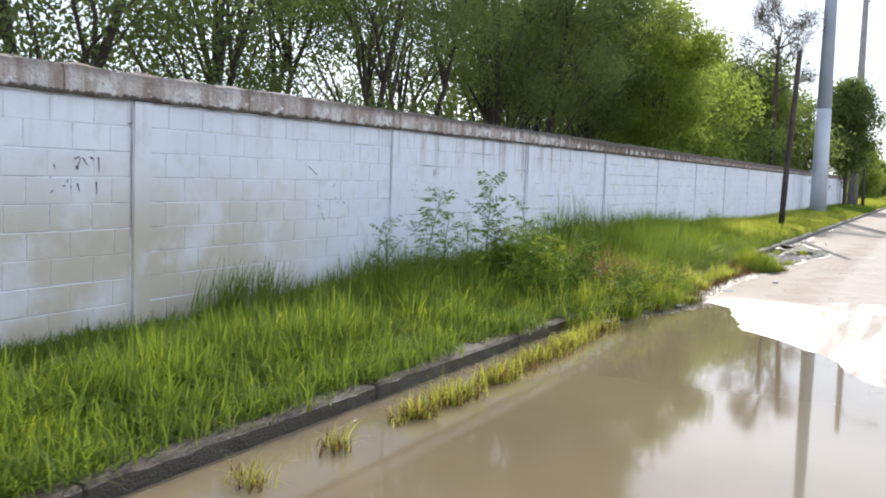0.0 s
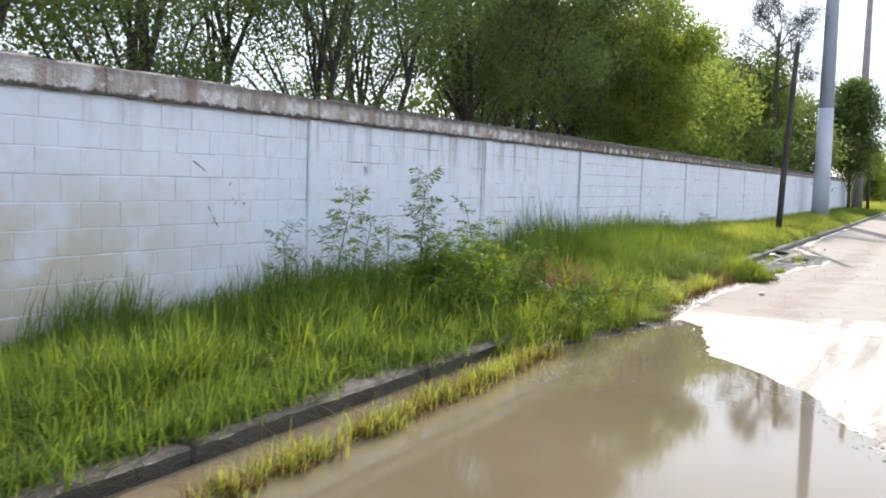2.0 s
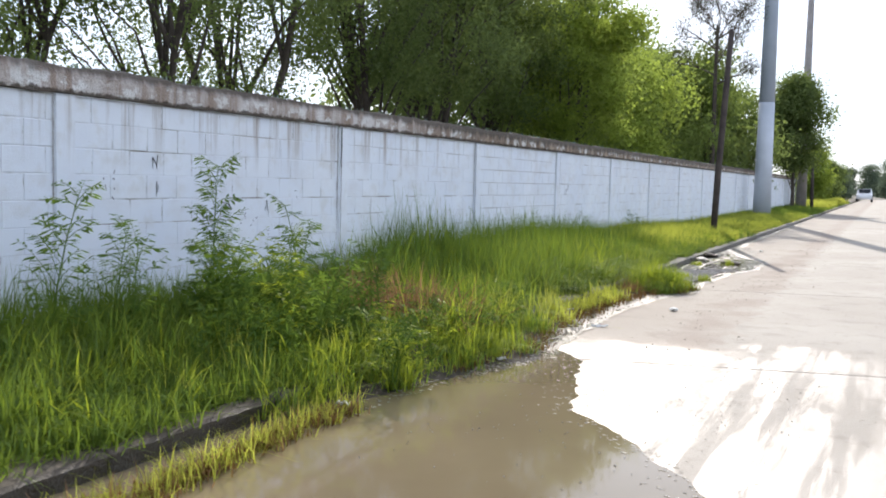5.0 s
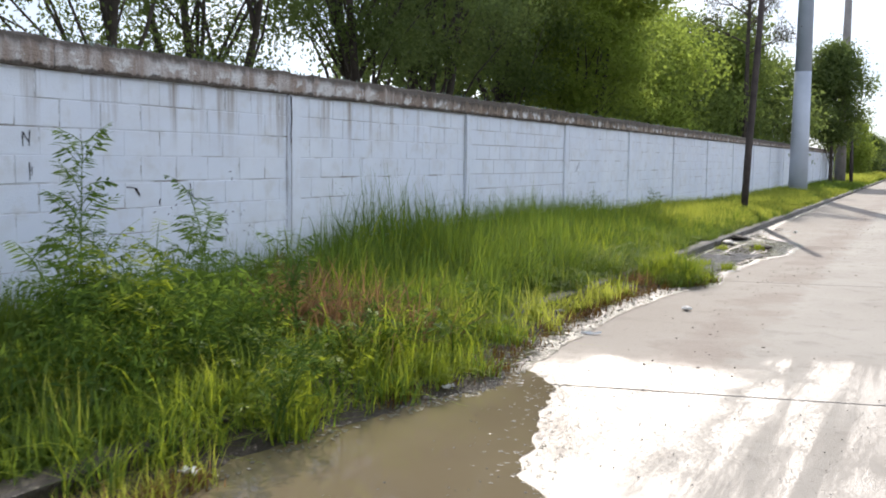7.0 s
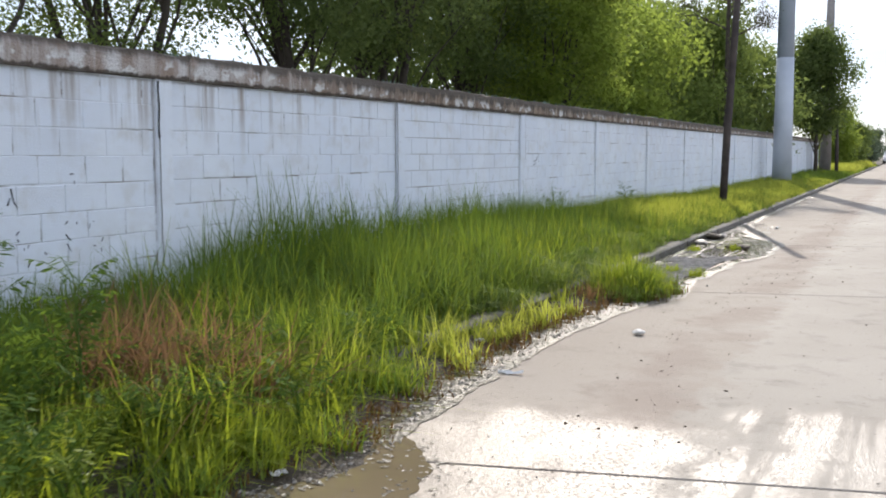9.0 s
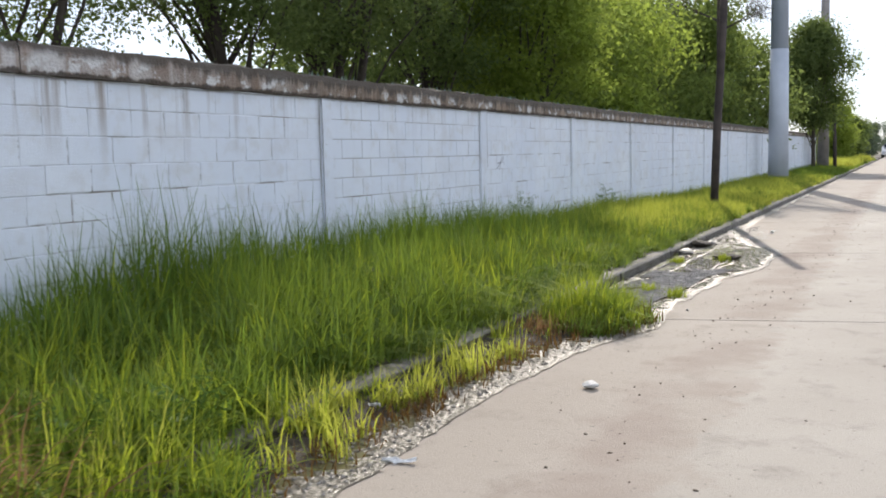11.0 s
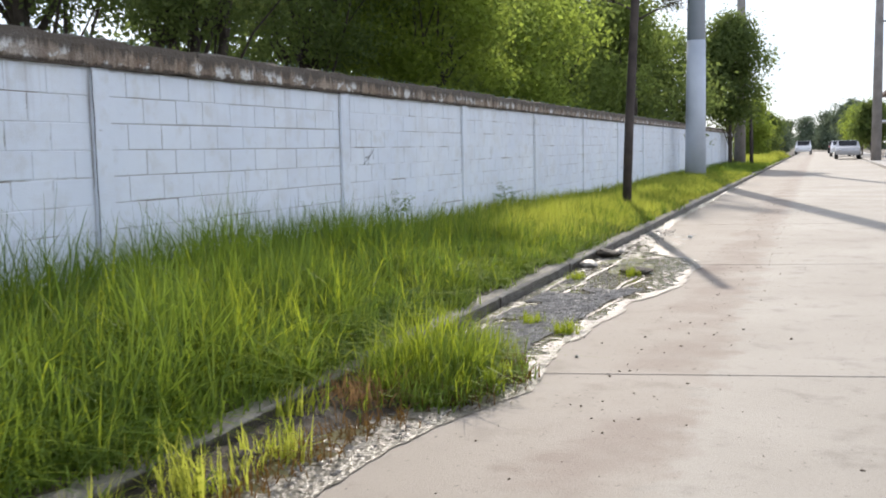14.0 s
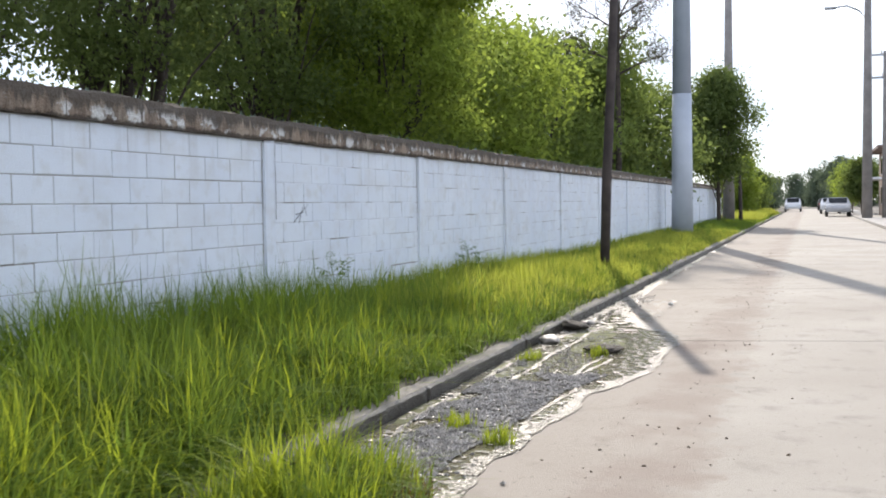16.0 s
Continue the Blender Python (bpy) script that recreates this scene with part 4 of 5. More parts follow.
tagged(part("pavement", bm, PAVING), "pale concrete pavement across the road", "pavement", kind="structure")


def house(x, y, w, d, h, label):
    thing = tagged(new("house"), label, "house")
    thing.location = (x, y, 0.0)
    bm = bmesh.new()
    box(bm, 0, w, 0, d, 0, h)
    part("wall", bm, HOUSE_WALL, thing)
    bm = bmesh.new()
    box(bm, -0.7, w + 0.4, -0.7, d + 0.4, h, h + 0.22, 0.03)
    bmesh.ops.create_cone(bm, segments=4, radius1=w * 0.75, radius2=w * 0.12, depth=1.3, cap_ends=True, matrix=Matrix.LocRotScale((w / 2, d / 2, h + 0.87), Euler((0, 0, radians(45))), (1, d / w, 1)))
    part("roof", bm, ROOF_TILE, thing)
    bm = bmesh.new()
    box(bm, -1.1, 0.02, 0.3, d * 0.7, 2.6, 2.75, 0.02)
    part("canopy", bm, CAR_WHITE, thing, "pale flat canopy over the entrance")
    for z in (0.9, 3.0):
        for k in range(2):
            bm = bmesh.new()
            box(bm, -0.05, 0.05, 1.2 + 3.6 * k, 2.6 + 3.6 * k, z, z + 1.3)
            win = part("window", bm, METAL, thing)
            bm = bmesh.new()
            box(bm, -0.062, -0.052, 1.28 + 3.6 * k, 2.52 + 3.6 * k, z + 0.08, z + 1.22)
            part("pane", bm, GLASS_DARK, win)
    bm = bmesh.new()
    box(bm, 1.0, 2.4, -0.05, 0.05, 3.0, 4.3)
    win = part("window", bm, METAL, thing)
    bm = bmesh.new()
    box(bm, 1.08, 2.32, -0.062, -0.052, 3.08, 4.22)
    part("pane", bm, GLASS_DARK, win)
    return thing


house(9.85, 83.5, 8.0, 9.0, 4.6, "two-storey brown house with overhanging roof")


def car(x, y, paint, label, turn=0.0, tall=0.0):
    thing = tagged(new("car"), label, "car")
    thing.matrix_world = pose(x, y, 0.0, 0, 0, turn)
    prof = [(-2.1, 0.35), (-2.15, 0.7), (-2.0, 0.95), (-1.6, 1.0), (-1.2, 1.42 + tall), (0.6, 1.46 + tall), (1.25, 1.0), (2.0, 0.88), (2.15, 0.6), (2.1, 0.35)]
    bm = bmesh.new()
    sides = []
    for sx in (-0.86, 0.86):
        sides.append([bm.verts.new((sx * (0.82 if z > 1.2 else 1.0), yy, z)) for yy, z in prof])
    bm.faces.new(sides[0])
    bm.faces.new(sides[1][::-1])
    for k in range(len(prof)):
        k2 = (k + 1) % len(prof)
        bm.faces.new((sides[0][k2], sides[0][k], sides[1][k], sides[1][k2]))
    bmesh.ops.recalc_face_normals(bm, faces=bm.faces)
    bmesh.ops.bevel(bm, geom=list(bm.edges), offset=0.05, segments=2, affect="EDGES")
    body = part("body", bm, paint, thing)
    for a, b in (((-1.57, 1.03), (-1.25, 1.38 + tall)), ((0.66, 1.42 + tall), (1.2, 1.03))):
        bm = bmesh.new()
        d = -0.02 if a[0] < 0 else 0.02
        vs = [bm.verts.new((sx, yy + d, z + 0.012)) for sx, (yy, z) in ((-0.68, a), (0.68, a), (0.62, b), (-0.62, b))]
        bm.faces.new(vs)
        bmesh.ops.solidify(bm, geom=bm.faces[:], thickness=0.01)
        part("windscreen", bm, GLASS_DARK, body)
    for sx in (-0.8, 0.8):
        for sy in (-1.35, 1.35):
            bm = bmesh.new()
            bmesh.ops.create_cone(bm, segments=18, radius1=0.32, radius2=0.32, depth=0.2, cap_ends=True, matrix=Matrix.LocRotScale((sx, sy, 0.32), Euler((0, radians(90), 0)), None))
            w = part("wheel", bm, TYRE, thing)
            bm = bmesh.new()
            bmesh.ops.create_cone(bm, segments=12, radius1=0.19, radius2=0.17, depth=0.03, cap_ends=True, matrix=Matrix.LocRotScale((sx * 1.13, sy, 0.32), Euler((0, radians(90), 0)), None))
            part("rim", bm, METAL, w)
        bm = bmesh.new()
        box(bm, sx * 0.85 - 0.13, sx * 0.85 + 0.13, -2.17, -2.05, 0.72, 0.88, 0.02)
        part("tail_light", bm, LAMP_RED, thing, "red tail light")
        bm = bmesh.new()
        box(bm, sx * 0.8 - 0.14, sx * 0.8 + 0.14, 2.04, 2.165, 0.66, 0.78, 0.02)
        part("headlight", bm, CAR_WHITE, thing, "clear headlight")
    return thing


car(7.05, 94.5, CAR_SILVER, "silver car parked by the far kerb", 180)
car(6.85, 111.0, CAR_WHITE, "white car parked by the far kerb", 180)
car(6.9, 141.0, CAR_DARK, "dark car parked far along the road", 0)
car(3.3, 132.0, CAR_WHITE, "white car far along the road", 180, 0.1)

# ---- water ----


def puddle_right(y):
    return float(sample(y, [(-9, 8.0), (6, 6.5), (8, 5.35), (9.0, 4.9), (9.6, 4.48), (10.1, 4.06), (10.7, 3.88), (11.5, 3.66), (11.9, 3.48), (12.2, 3.2)])) + 0.14 * noise.noise((y * 1.4, 3, 0)) + 0.06 * noise.noise((y * 5, 5, 0)) + 0.03 * noise.noise((y * 14, 5, 0))


strip("puddle_water", -9, 12.2, 0.04, lambda y: 2.5, puddle_right, 0.004, MUD, "shallow still brown muddy puddle on the road", "puddle", 10)
strip("stream_water", 12.0, 44, 0.06, lambda y: 2.56, bank, 0.005, STREAM, "thin slow water in the gutter, murky green-brown", "water", 8)


def ribbon(y):
    return bank(y) - float(sample(y, [(12.0, 0.08), (13, 0.24), (15, 0.36), (16.6, 0.34), (17.4, 0.16), (19, 0.125), (22, 0.12), (24, 0.2), (26, 0.2), (44, 0.14)])) * max(0.25, 0.72 + 0.6 * noise.noise((y * 3, 2, 6)) + 0.7 * noise.noise((y * 11, 4, 6)) + 0.5 * noise.noise((y * 27, 4, 6)))


strip("ripple_water", 12.0, 44, 0.05, ribbon, lambda y: bank(y) + 0.004, 0.0065, RIPPLE, "rippling edge of the gutter water, glittering in the sun", "water", 4)
for k, (a, b, off, wide) in enumerate(((18.6, 21.4, 0.12, 0.05), (20.6, 23.6, 0.32, 0.07), (22.3, 26.5, 0.12, 0.10), (20.2, 22.0, 0.72, 0.05), (15.0, 17.0, 0.52, 0.05), (18.0, 20.6, 0.42, 0.025), (18.4, 21.2, 0.6, 0.025), (19.0, 21.8, 0.82, 0.05), (24.0, 30.0, 0.08, 0.06))):
    strip("ripple_water", a, b, 0.05, lambda y: 2.55 + off + 0.10 * noise.noise((y * 1.3, k, 0)) - wide * max(0.0, 0.35 + noise.noise((y * 4.6, k, 3)) + 0.5 * noise.noise((y * 13, k, 3))) * 0.8, lambda y: 2.55 + off + 0.10 * noise.noise((y * 1.3, k, 0)) + wide * max(0.0, 0.35 + noise.noise((y * 4.9, k, 8)) + 0.5 * noise.noise((y * 14, k, 8))) * 0.8, 0.0080, RIPPLE, "rippling rill in the gutter, glittering in the sun", "water", 3)



def mud_bank():
    """A lumpy shelf of wet mud that has silted up against the kerb under the weeds."""
    ys, co, fs, cols = np.arange(8.7, 17.3, 0.06), [], [], 9
    for i, yv in enumerate(ys):
        ends = min(1.0, (yv - 8.7) / 1.2, (17.3 - yv) / 0.5)
        right = bank(yv) - float(sample(yv, [(8.7, 0.25), (10.5, 0.10), (11.6, 0.10), (13, 0.28), (16, 0.38), (17.3, 0.2)])) + 0.07 * noise.noise((yv * 3, 1, 4)) + 0.04 * noise.noise((yv * 9, 1, 4))
        right = max(right, 2.6)
        for k in range(cols + 1):
            q = k / cols
            xx = 2.54 + (right - 2.54) * q
            lump = 0.6 + 0.5 * noise.noise((xx * 5, yv * 4, 2)) + 0.35 * noise.noise((xx * 15, yv * 12, 5))
            co.append((xx, yv, 0.003 + max(0.0, 0.055 * ends * lump * min(1.0, (1 - q) * 2.4))))
            if i and k:
                t = i * (cols + 1) + k
                fs.append((t - cols - 2, t - cols - 1, t, t - 1))
    return tagged(quads("mud", co, fs, BANK), "lumpy dark wet mud silted up against the kerb", "mud", kind="structure")


mud_bank()


def wavelets(n, place, size, z, material, label):
    """Small separate ripples: thin six-sided lenses of water, longest across the road."""
    co, fs = [], []
    g = random.Random(n)
    for i in range(n):
        x0, y0 = place(g)
        a, w, h = g.uniform(-0.6, 0.6), size * g.uniform(0.4, 1.5), size * g.uniform(0.25, 0.7)
        for k in range(6):
            r = g.uniform(0.7, 1.2)
            px, py = w * r * math.cos(1.047 * k), h * r * math.sin(1.047 * k)
            co.append((x0 + px * math.cos(a) - py * math.sin(a), y0 + px * math.sin(a) + py * math.cos(a), z))
        co.append((x0, y0, z + 0.02 * h))
        b = 7 * i
        fs += [(b + k, b + (k + 1) % 6, b + 6) for k in range(6)]
    return tagged(quads("ripple_water", co, fs, material, None, True), label, "water", kind="stuff")


def along_edge(y0, y1, wide):
    def place(g):
        yv = g.uniform(y0, y1)
        return bank(yv) - abs(g.gauss(0, wide)), yv
    return place


def puddle_rim(g):
    yv = g.uniform(7.0, 12.1)
    return puddle_right(yv) + g.gauss(0, 0.10), yv


wavelets(420, puddle_rim, 0.014, 0.006, RIPPLE, "glittering specks where the puddle thins out on the concrete")
wavelets(240, along_edge(9.2, 12.4, 0.10), 0.018, 0.008, RIPPLE, "glittering ripples along the muddy edge of the puddle")
wavelets(420, along_edge(12.3, 17.2, 0.24), 0.026, 0.009, RIPPLE, "glittering ripples over the mud beside the road")
wavelets(500, along_edge(17.5, 23.5, 0.2), 0.026, 0.010, RIPPLE, "glittering ripples at the edge of the gravel")
wavelets(260, lambda g: (2.58 + abs(g.gauss(0, 0.16)), g.uniform(18.6, 23.5)), 0.032, 0.010, RIPPLE, "glittering ripples along the kerb")
wavelets(420, lambda g: (g.uniform(2.6, 3.35) - 0.03 * g.random(), g.uniform(23.4, 26.8)), 0.045, 0.010, RIPPLE, "glittering ripples where the gutter water spreads")
wavelets(240, lambda g: (g.uniform(2.6, 2.78), g.uniform(26.5, 40)), 0.05, 0.010, RIPPLE, "glittering ripples along the kerb")
for ax, ay, rx, ry in ((2.9, 23.3, 0.30, 0.75), (3.15, 22.5, 0.32, 0.5), (2.72, 21.4, 0.16, 0.9), (2.66, 19.6, 0.12, 0.6)):
    bm = bmesh.new()
    ring = [bm.verts.new((ax + rx * (0.8 + 0.5 * noise.noise((ax, 1.2 * math.cos(0.2618 * k), 1.2 * math.sin(0.2618 * k)))) * math.cos(0.2618 * k), ay + ry * (0.8 + 0.5 * noise.noise((ay, 1.2 * math.cos(0.2618 * k), 1.2 * math.sin(0.2618 * k)))) * math.sin(0.2618 * k), 0.0075)) for k in range(24)]
    bm.faces.new(ring)
    tagged(part("algae_film", bm, ALGAE), "yellow-green film of algae on the gutter water", "algae", kind="structure")

# gravel washed together in the gutter
OCT = np.array([(1, 0, 0), (-1, 0, 0), (0, 1, 0), (0, -1, 0), (0, 0, 1), (0, 0, -1)], dtype=float)
OCT_F = np.array([(0, 2, 4), (2, 1, 4), (1, 3, 4), (3, 0, 4), (2, 0, 5), (1, 2, 5), (3, 1, 5), (0, 3, 5)])


def stones(name, x, y, z, size, material, label):
    n = len(x)
    co = OCT[None] * rng.uniform(0.6, 1.3, (n, 6, 1)) * size[:, None, None] * np.array([1, 1, 0.6])
    a = rng.uniform(0, 6.28, n)
    c, s_ = np.cos(a)[:, None], np.sin(a)[:, None]
    out = np.stack([co[..., 0] * c - co[..., 1] * s_ + x[:, None], co[..., 0] * s_ + co[..., 1] * c + y[:, None], co[..., 2] + z], 2)
    f = (OCT_F[None] + 6 * np.arange(n)[:, None, None]).reshape(-1, 3)
    return tagged(quads(name, out.reshape(-1, 3), f, material), label, "gravel", kind="stuff")


n = 11500
y = rng.uniform(17.6, 21.7, n)
lim = np.interp(y, [a for a, _ in EDGE], [b for _, b in EDGE])
x = 2.68 + (lim - 0.2 - 2.68) * rng.uniform(0, 1, n)
keep = (patchy(x, y, 3.1, 2) * 0.6 + (21.3 - y) * 0.9 + 0.25 * patchy(x, y, 9, 5) > 0.0) & (patchy(x, y, 4.5, 7) > -0.62)
stones("gravel", x[keep], y[keep], 0.016, rng.uniform(0.006, 0.017, n)[keep], GRAVEL, "loose grey wet gravel in the gutter")
n = 1500
y = 18.0 + 9.5 * rng.uniform(0, 1, n) ** 1.2
x = 2.58 + np.abs(rng.normal(0, 0.2, n)) + 0.5 * rng.uniform(0, 1, n) * (y < 23.2)
stones("gravel", x, y, 0.008, rng.uniform(0.006, 0.02, n), GRAVEL, "scattered wet pebbles standing out of the gutter water")
n = 750
y = rng.uniform(10.8, 17.6, n)
x = np.interp(y, [a for a, _ in EDGE], [b for _, b in EDGE]) - 0.04 - np.abs(rng.normal(0, 0.2, n))
stones("gravel", x, y, 0.010, rng.uniform(0.005, 0.016, n), GRAVEL, "wet pebbles along the edge of the water")
n = 420
stones("gravel", rng.uniform(3.4, 5.4, n), rng.uniform(8.5, 12.6, n), 0.007, rng.uniform(0.002, 0.007, n), GRAVEL, "fine grit on the wet concrete")
n = 420
x = rng.normal(4.15, 0.34, n)
stones("litter", x, rng.uniform(12.5, 40, n), 0.002, rng.uniform(0.004, 0.016, n) * rng.uniform(0.4, 1, n), LITTER, "dry bits of leaf and mud on the road")


def rock(name, x, y, z, size, material, label, category, flat=0.6, seed=0):
    bm = bmesh.new()
    bmesh.ops.create_icosphere(bm, subdivisions=2, radius=size)
    for v in bm.verts:
        v.co += 0.45 * size * noise.noise_vector(v.co / size * 0.9 + Vector((seed, 0, 0)))
        v.co.z *= flat
    bottom = min(v.co.z for v in bm.verts)
    ob = part(name, bm, material)
    ob.location = (x, y, z - bottom)
    return tagged(ob, label, category)


rock("stone", 3.63, 15.19, 0.0, 0.05, STONE, "pale stone lying on the concrete road", "stone", 0.45, 3)
rock("stone", 2.66, 22.6, 0.0, 0.10, GRAVEL, "dark wet stone in the gutter", "stone", 0.4, 5)
rock("stone", 2.72, 24.0, 0.0, 0.07, GRAVEL, "dark wet stone in the gutter", "stone", 0.4, 8)
rock("clod", 3.26, 22.2, 0.0, 0.16, BANK, "low dark clod of mud and roots in the gutter", "clod", 0.22, 14)
rock("clod", 2.66, 23.55, 0.0, 0.15, BANK, "low dark clod of mud and roots in the gutter", "clod", 0.3, 17)
rock("stone", 3.3, 26.2, 0.0, 0.035, STONE, "small pale stone on the road", "stone", 0.6, 11)


def scrap(x, y, z, w, l, turn, label):
    bm = bmesh.new()
    bmesh.ops.create_grid(bm, x_segments=5, y_segments=5, size=0.5)
    for v in bm.verts:
        v.co = Vector((v.co.x * w, v.co.y * l, 0.012 + 0.03 * noise.noise((v.co.x * 3, v.co.y * 3, x))))
    bmesh.ops.solidify(bm, geom=bm.faces[:], thickness=0.002)
    ob = part("scrap", bm, WHITE_SCRAP)
    ob.matrix_world = pose(x, y, z, 0, 0, turn)
    return tagged(ob, label, "litter", "scraps of litter")


scrap(2.86, 9.35, 0.05, 0.07, 0.09, 20, "crumpled white scrap lying in the gutter weeds")
scrap(3.1, 11.3, 0.03, 0.06, 0.05, 70, "crumpled white scrap at the water's edge")
scrap(2.75, 14.2, 0.05, 0.06, 0.07, 40, "crumpled white scrap lying in the gutter weeds")
scrap(3.24, 13.56, 0.004, 0.03, 0.16, 100, "pale twig-like strip lying on the road")

# ---- weeds with feathered leaves ----


def pinnate(x, y, height, seed, label, leaves=11, lean=0.15, green=None):
    rr = random.Random(seed)
    thing = tagged(new("weed"), label, "weed")
    thing.location = (x, y, 0.09)
    a0 = rr.uniform(0, 6.28)
    stem = [Vector((lean * height * q * q * math.cos(a0), lean * height * q * q * math.sin(a0), height * q)) for q in (0, 0.25, 0.5, 0.75, 1.0)]
    bm = bmesh.new()
    tube(bm, stem, [0.008, 0.007, 0.006, 0.004, 0.002], 6)
    part("stem", bm, WEED, thing)
    co, fs = [], []
    bm = bmesh.new()
    for i in range(leaves):
        q = min(1.0, 0.22 + 0.78 * (i + rr.uniform(0.1, 0.9)) / leaves)
        o = Vector((lean * height * q * q * math.cos(a0), lean * height * q * q * math.sin(a0), height * q))
        a = a0 + 2.4 * i + rr.uniform(-0.8, 0.8)
        out = Vector((math.cos(a), math.sin(a), 0))
        side = Vector((-math.sin(a), math.cos(a), 0))
        length = (0.26 - 0.10 * q) * rr.uniform(0.8, 1.2)
        rise = rr.uniform(0.6, 1.7)
        rib = [o + out * length * t + Vector((0, 0, length * (rise * t - 0.55 * t * t))) for t in (0, 0.33, 0.66, 1.0)]
        tube(bm, rib, [0.003, 0.0025, 0.002, 0.001], 4, False)
        for k in range(9):
            t = 0.15 + 0.85 * k / 8
            p = o + out * length * t + Vector((0, 0, length * (rise * t - 0.55 * t * t)))
            ll = 0.10 * (1 - 0.45 * abs(2 * t - 1)) * (0.6 + 0.5 * height / 1.3)
            for sg in (-1, 1):
                if rr.random() < 0.22:
                    continue
                d = (side * sg * 0.85 + out * rr.uniform(0.2, 0.9) + Vector((0, 0, rr.uniform(-0.6, 0.4)))).normalized()
                w = out * 0.21 + Vector((0, 0, 0.06))
                b = len(co)
                co += [p, p + ll * (0.5 * d + 0.6 * w), p + ll * d, p + ll * (0.5 * d - 0.6 * w)]
                fs.append((b, b + 1, b + 2, b + 3))
    part("leaf_ribs", bm, WEED, thing)
    quads("leaves", [tuple(c) for c in co], fs, green or WEED, thing)
    return thing


W = "tall green weed with feathered leaves against the wall"
pinnate(1.0, 8.9, 1.16, 1, W, 28)
pinnate(0.95, 10.55, 1.36, 2, W, 34, 0.05)
pinnate(1.2, 10.15, 0.98, 3, W, 18)
pinnate(0.85, 9.6, 0.92, 4, W, 18)
pinnate(1.1, 11.6, 1.05, 5, W, 14)
pinnate(0.8, 8.5, 0.85, 6, W, 18)
pinnate(1.3, 9.3, 0.85, 7, W, 18)
pinnate(1.45, 11.0, 0.92, 8, W, 18)
tufts("grass", 0.35 + rng.normal(0, 0.12, 26), 7.0 + rng.normal(0, 0.3, 26), np.full(26, 0.58), 16, 0.05, 0.010, WEED, "tall dark grass tuft at the foot of the wall", 0.4)
pinnate(0.25, 23.0, 0.62, 11, "small weed against the wall", 16)
pinnate(0.25, 27.4, 0.58, 12, "small weed against the wall", 16)


def bush(x, y, r, h, n, leaf, material, seed, label):
    g = np.random.default_rng(seed)
    thing = tagged(new("bush"), label, "bush")
    thing.location = (x, y, 0.09)
    bm = bmesh.new()
    for k in range(9):
        a = 6.28 * k / 9
        tube(bm, [(0, 0, 0), (0.4 * r * math.cos(a), 0.4 * r * math.sin(a), 0.45 * h), (0.8 * r * math.cos(a), 0.8 * r * math.sin(a), 0.8 * h)], [0.007, 0.005, 0.002], 5)
    part("stems", bm, WEED, thing)
    d = g.normal(0, 1, (n, 3))
    d /= np.linalg.norm(d, axis=1)[:, None]
    rad = g.uniform(0.3, 1, n) ** 0.5
    lump = np.array([1 + 0.35 * noise.noise(Vector(q) * 2.2 + Vector((seed, 0, 0))) for q in d])
    pos = d * (rad * lump)[:, None] * np.array([r, r, h * 0.5]) + np.array([0, 0, h * 0.5])
    pos = pos[pos[:, 2] > 0.02]
    n = len(pos)
    u = g.normal(0, 1, (n, 3)) + np.array([0, 0, -0.3])
    u /= np.linalg.norm(u, axis=1)[:, None]
    v = np.cross(u, g.normal(0, 1, (n, 3)))
    v /= np.linalg.norm(v, axis=1)[:, None]
    size = leaf * g.uniform(0.6, 1.4, n)[:, None]
    co = np.stack([pos, pos + size * (0.5 * u + 0.13 * v), pos + size * 1.3 * u, pos + size * (0.5 * u - 0.13 * v)], 1).reshape(-1, 3)
    quads("foliage", co, np.arange(4 * n).reshape(-1, 4), material, thing)
    return thing


for i in range(13):
    g = random.Random(100 + i)
    pinnate(g.uniform(1.1, 2.15), g.uniform(9.1, 11.5), g.uniform(0.5, 0.8), 200 + i, "leafy green weed growing in the verge grass", 18, 0.3, FRESH if i % 5 == 0 else None)
B = "dense dark green leafy weed bush on the verge"
bush(1.55, 10.4, 0.5, 0.66, 3400, 0.055, WEED, 1, B)
bush(1.9, 9.7, 0.4, 0.46, 1500, 0.05, WEED, 2, B)
bush(1.75, 11.0, 0.36, 0.55, 1500, 0.05, WEED, 3, B)
for i in range(22):
    g = random.Random(300 + i)
    by = g.uniform(9.8, 13.2)
    pinnate(g.uniform(2.0, 2.95), by, g.uniform(0.2, 0.36), 400 + i, "low feathery green weed spilling over the kerb", 11, 0.5, FRESH if i % 4 == 0 else None)

# ---- marks on the wall ----


def scrawl(y, z, strokes, label):
    """Thin dark paint strokes on the wall's face, each from (y, z) to (y, z)."""
    thing = tagged(new("scrawl"), label, "graffiti", "scrawls on the wall")
    thing.location = (0, y, z)
    for y0, z0, y1, z1 in strokes:
        bm = bmesh.new()
        d = Vector((0, y1 - y0, z1 - z0))
        nrm = Vector((0, -d.z, d.y)).normalized() * 0.0055
        vs = [bm.verts.new(Vector((0.004, a, b)) + s_ * nrm * k) for a, b, s_, k in ((y0, z0, 1, 1), (y1, z1, 1, 0.5), (y1, z1, -1, 0.5), (y0, z0, -1, 1))]
        bm.faces.new(vs)
        bmesh.ops.solidify(bm, geom=bm.faces[:], thickness=0.002)
        part("stroke", bm, SCRAWL, thing)
    return thing


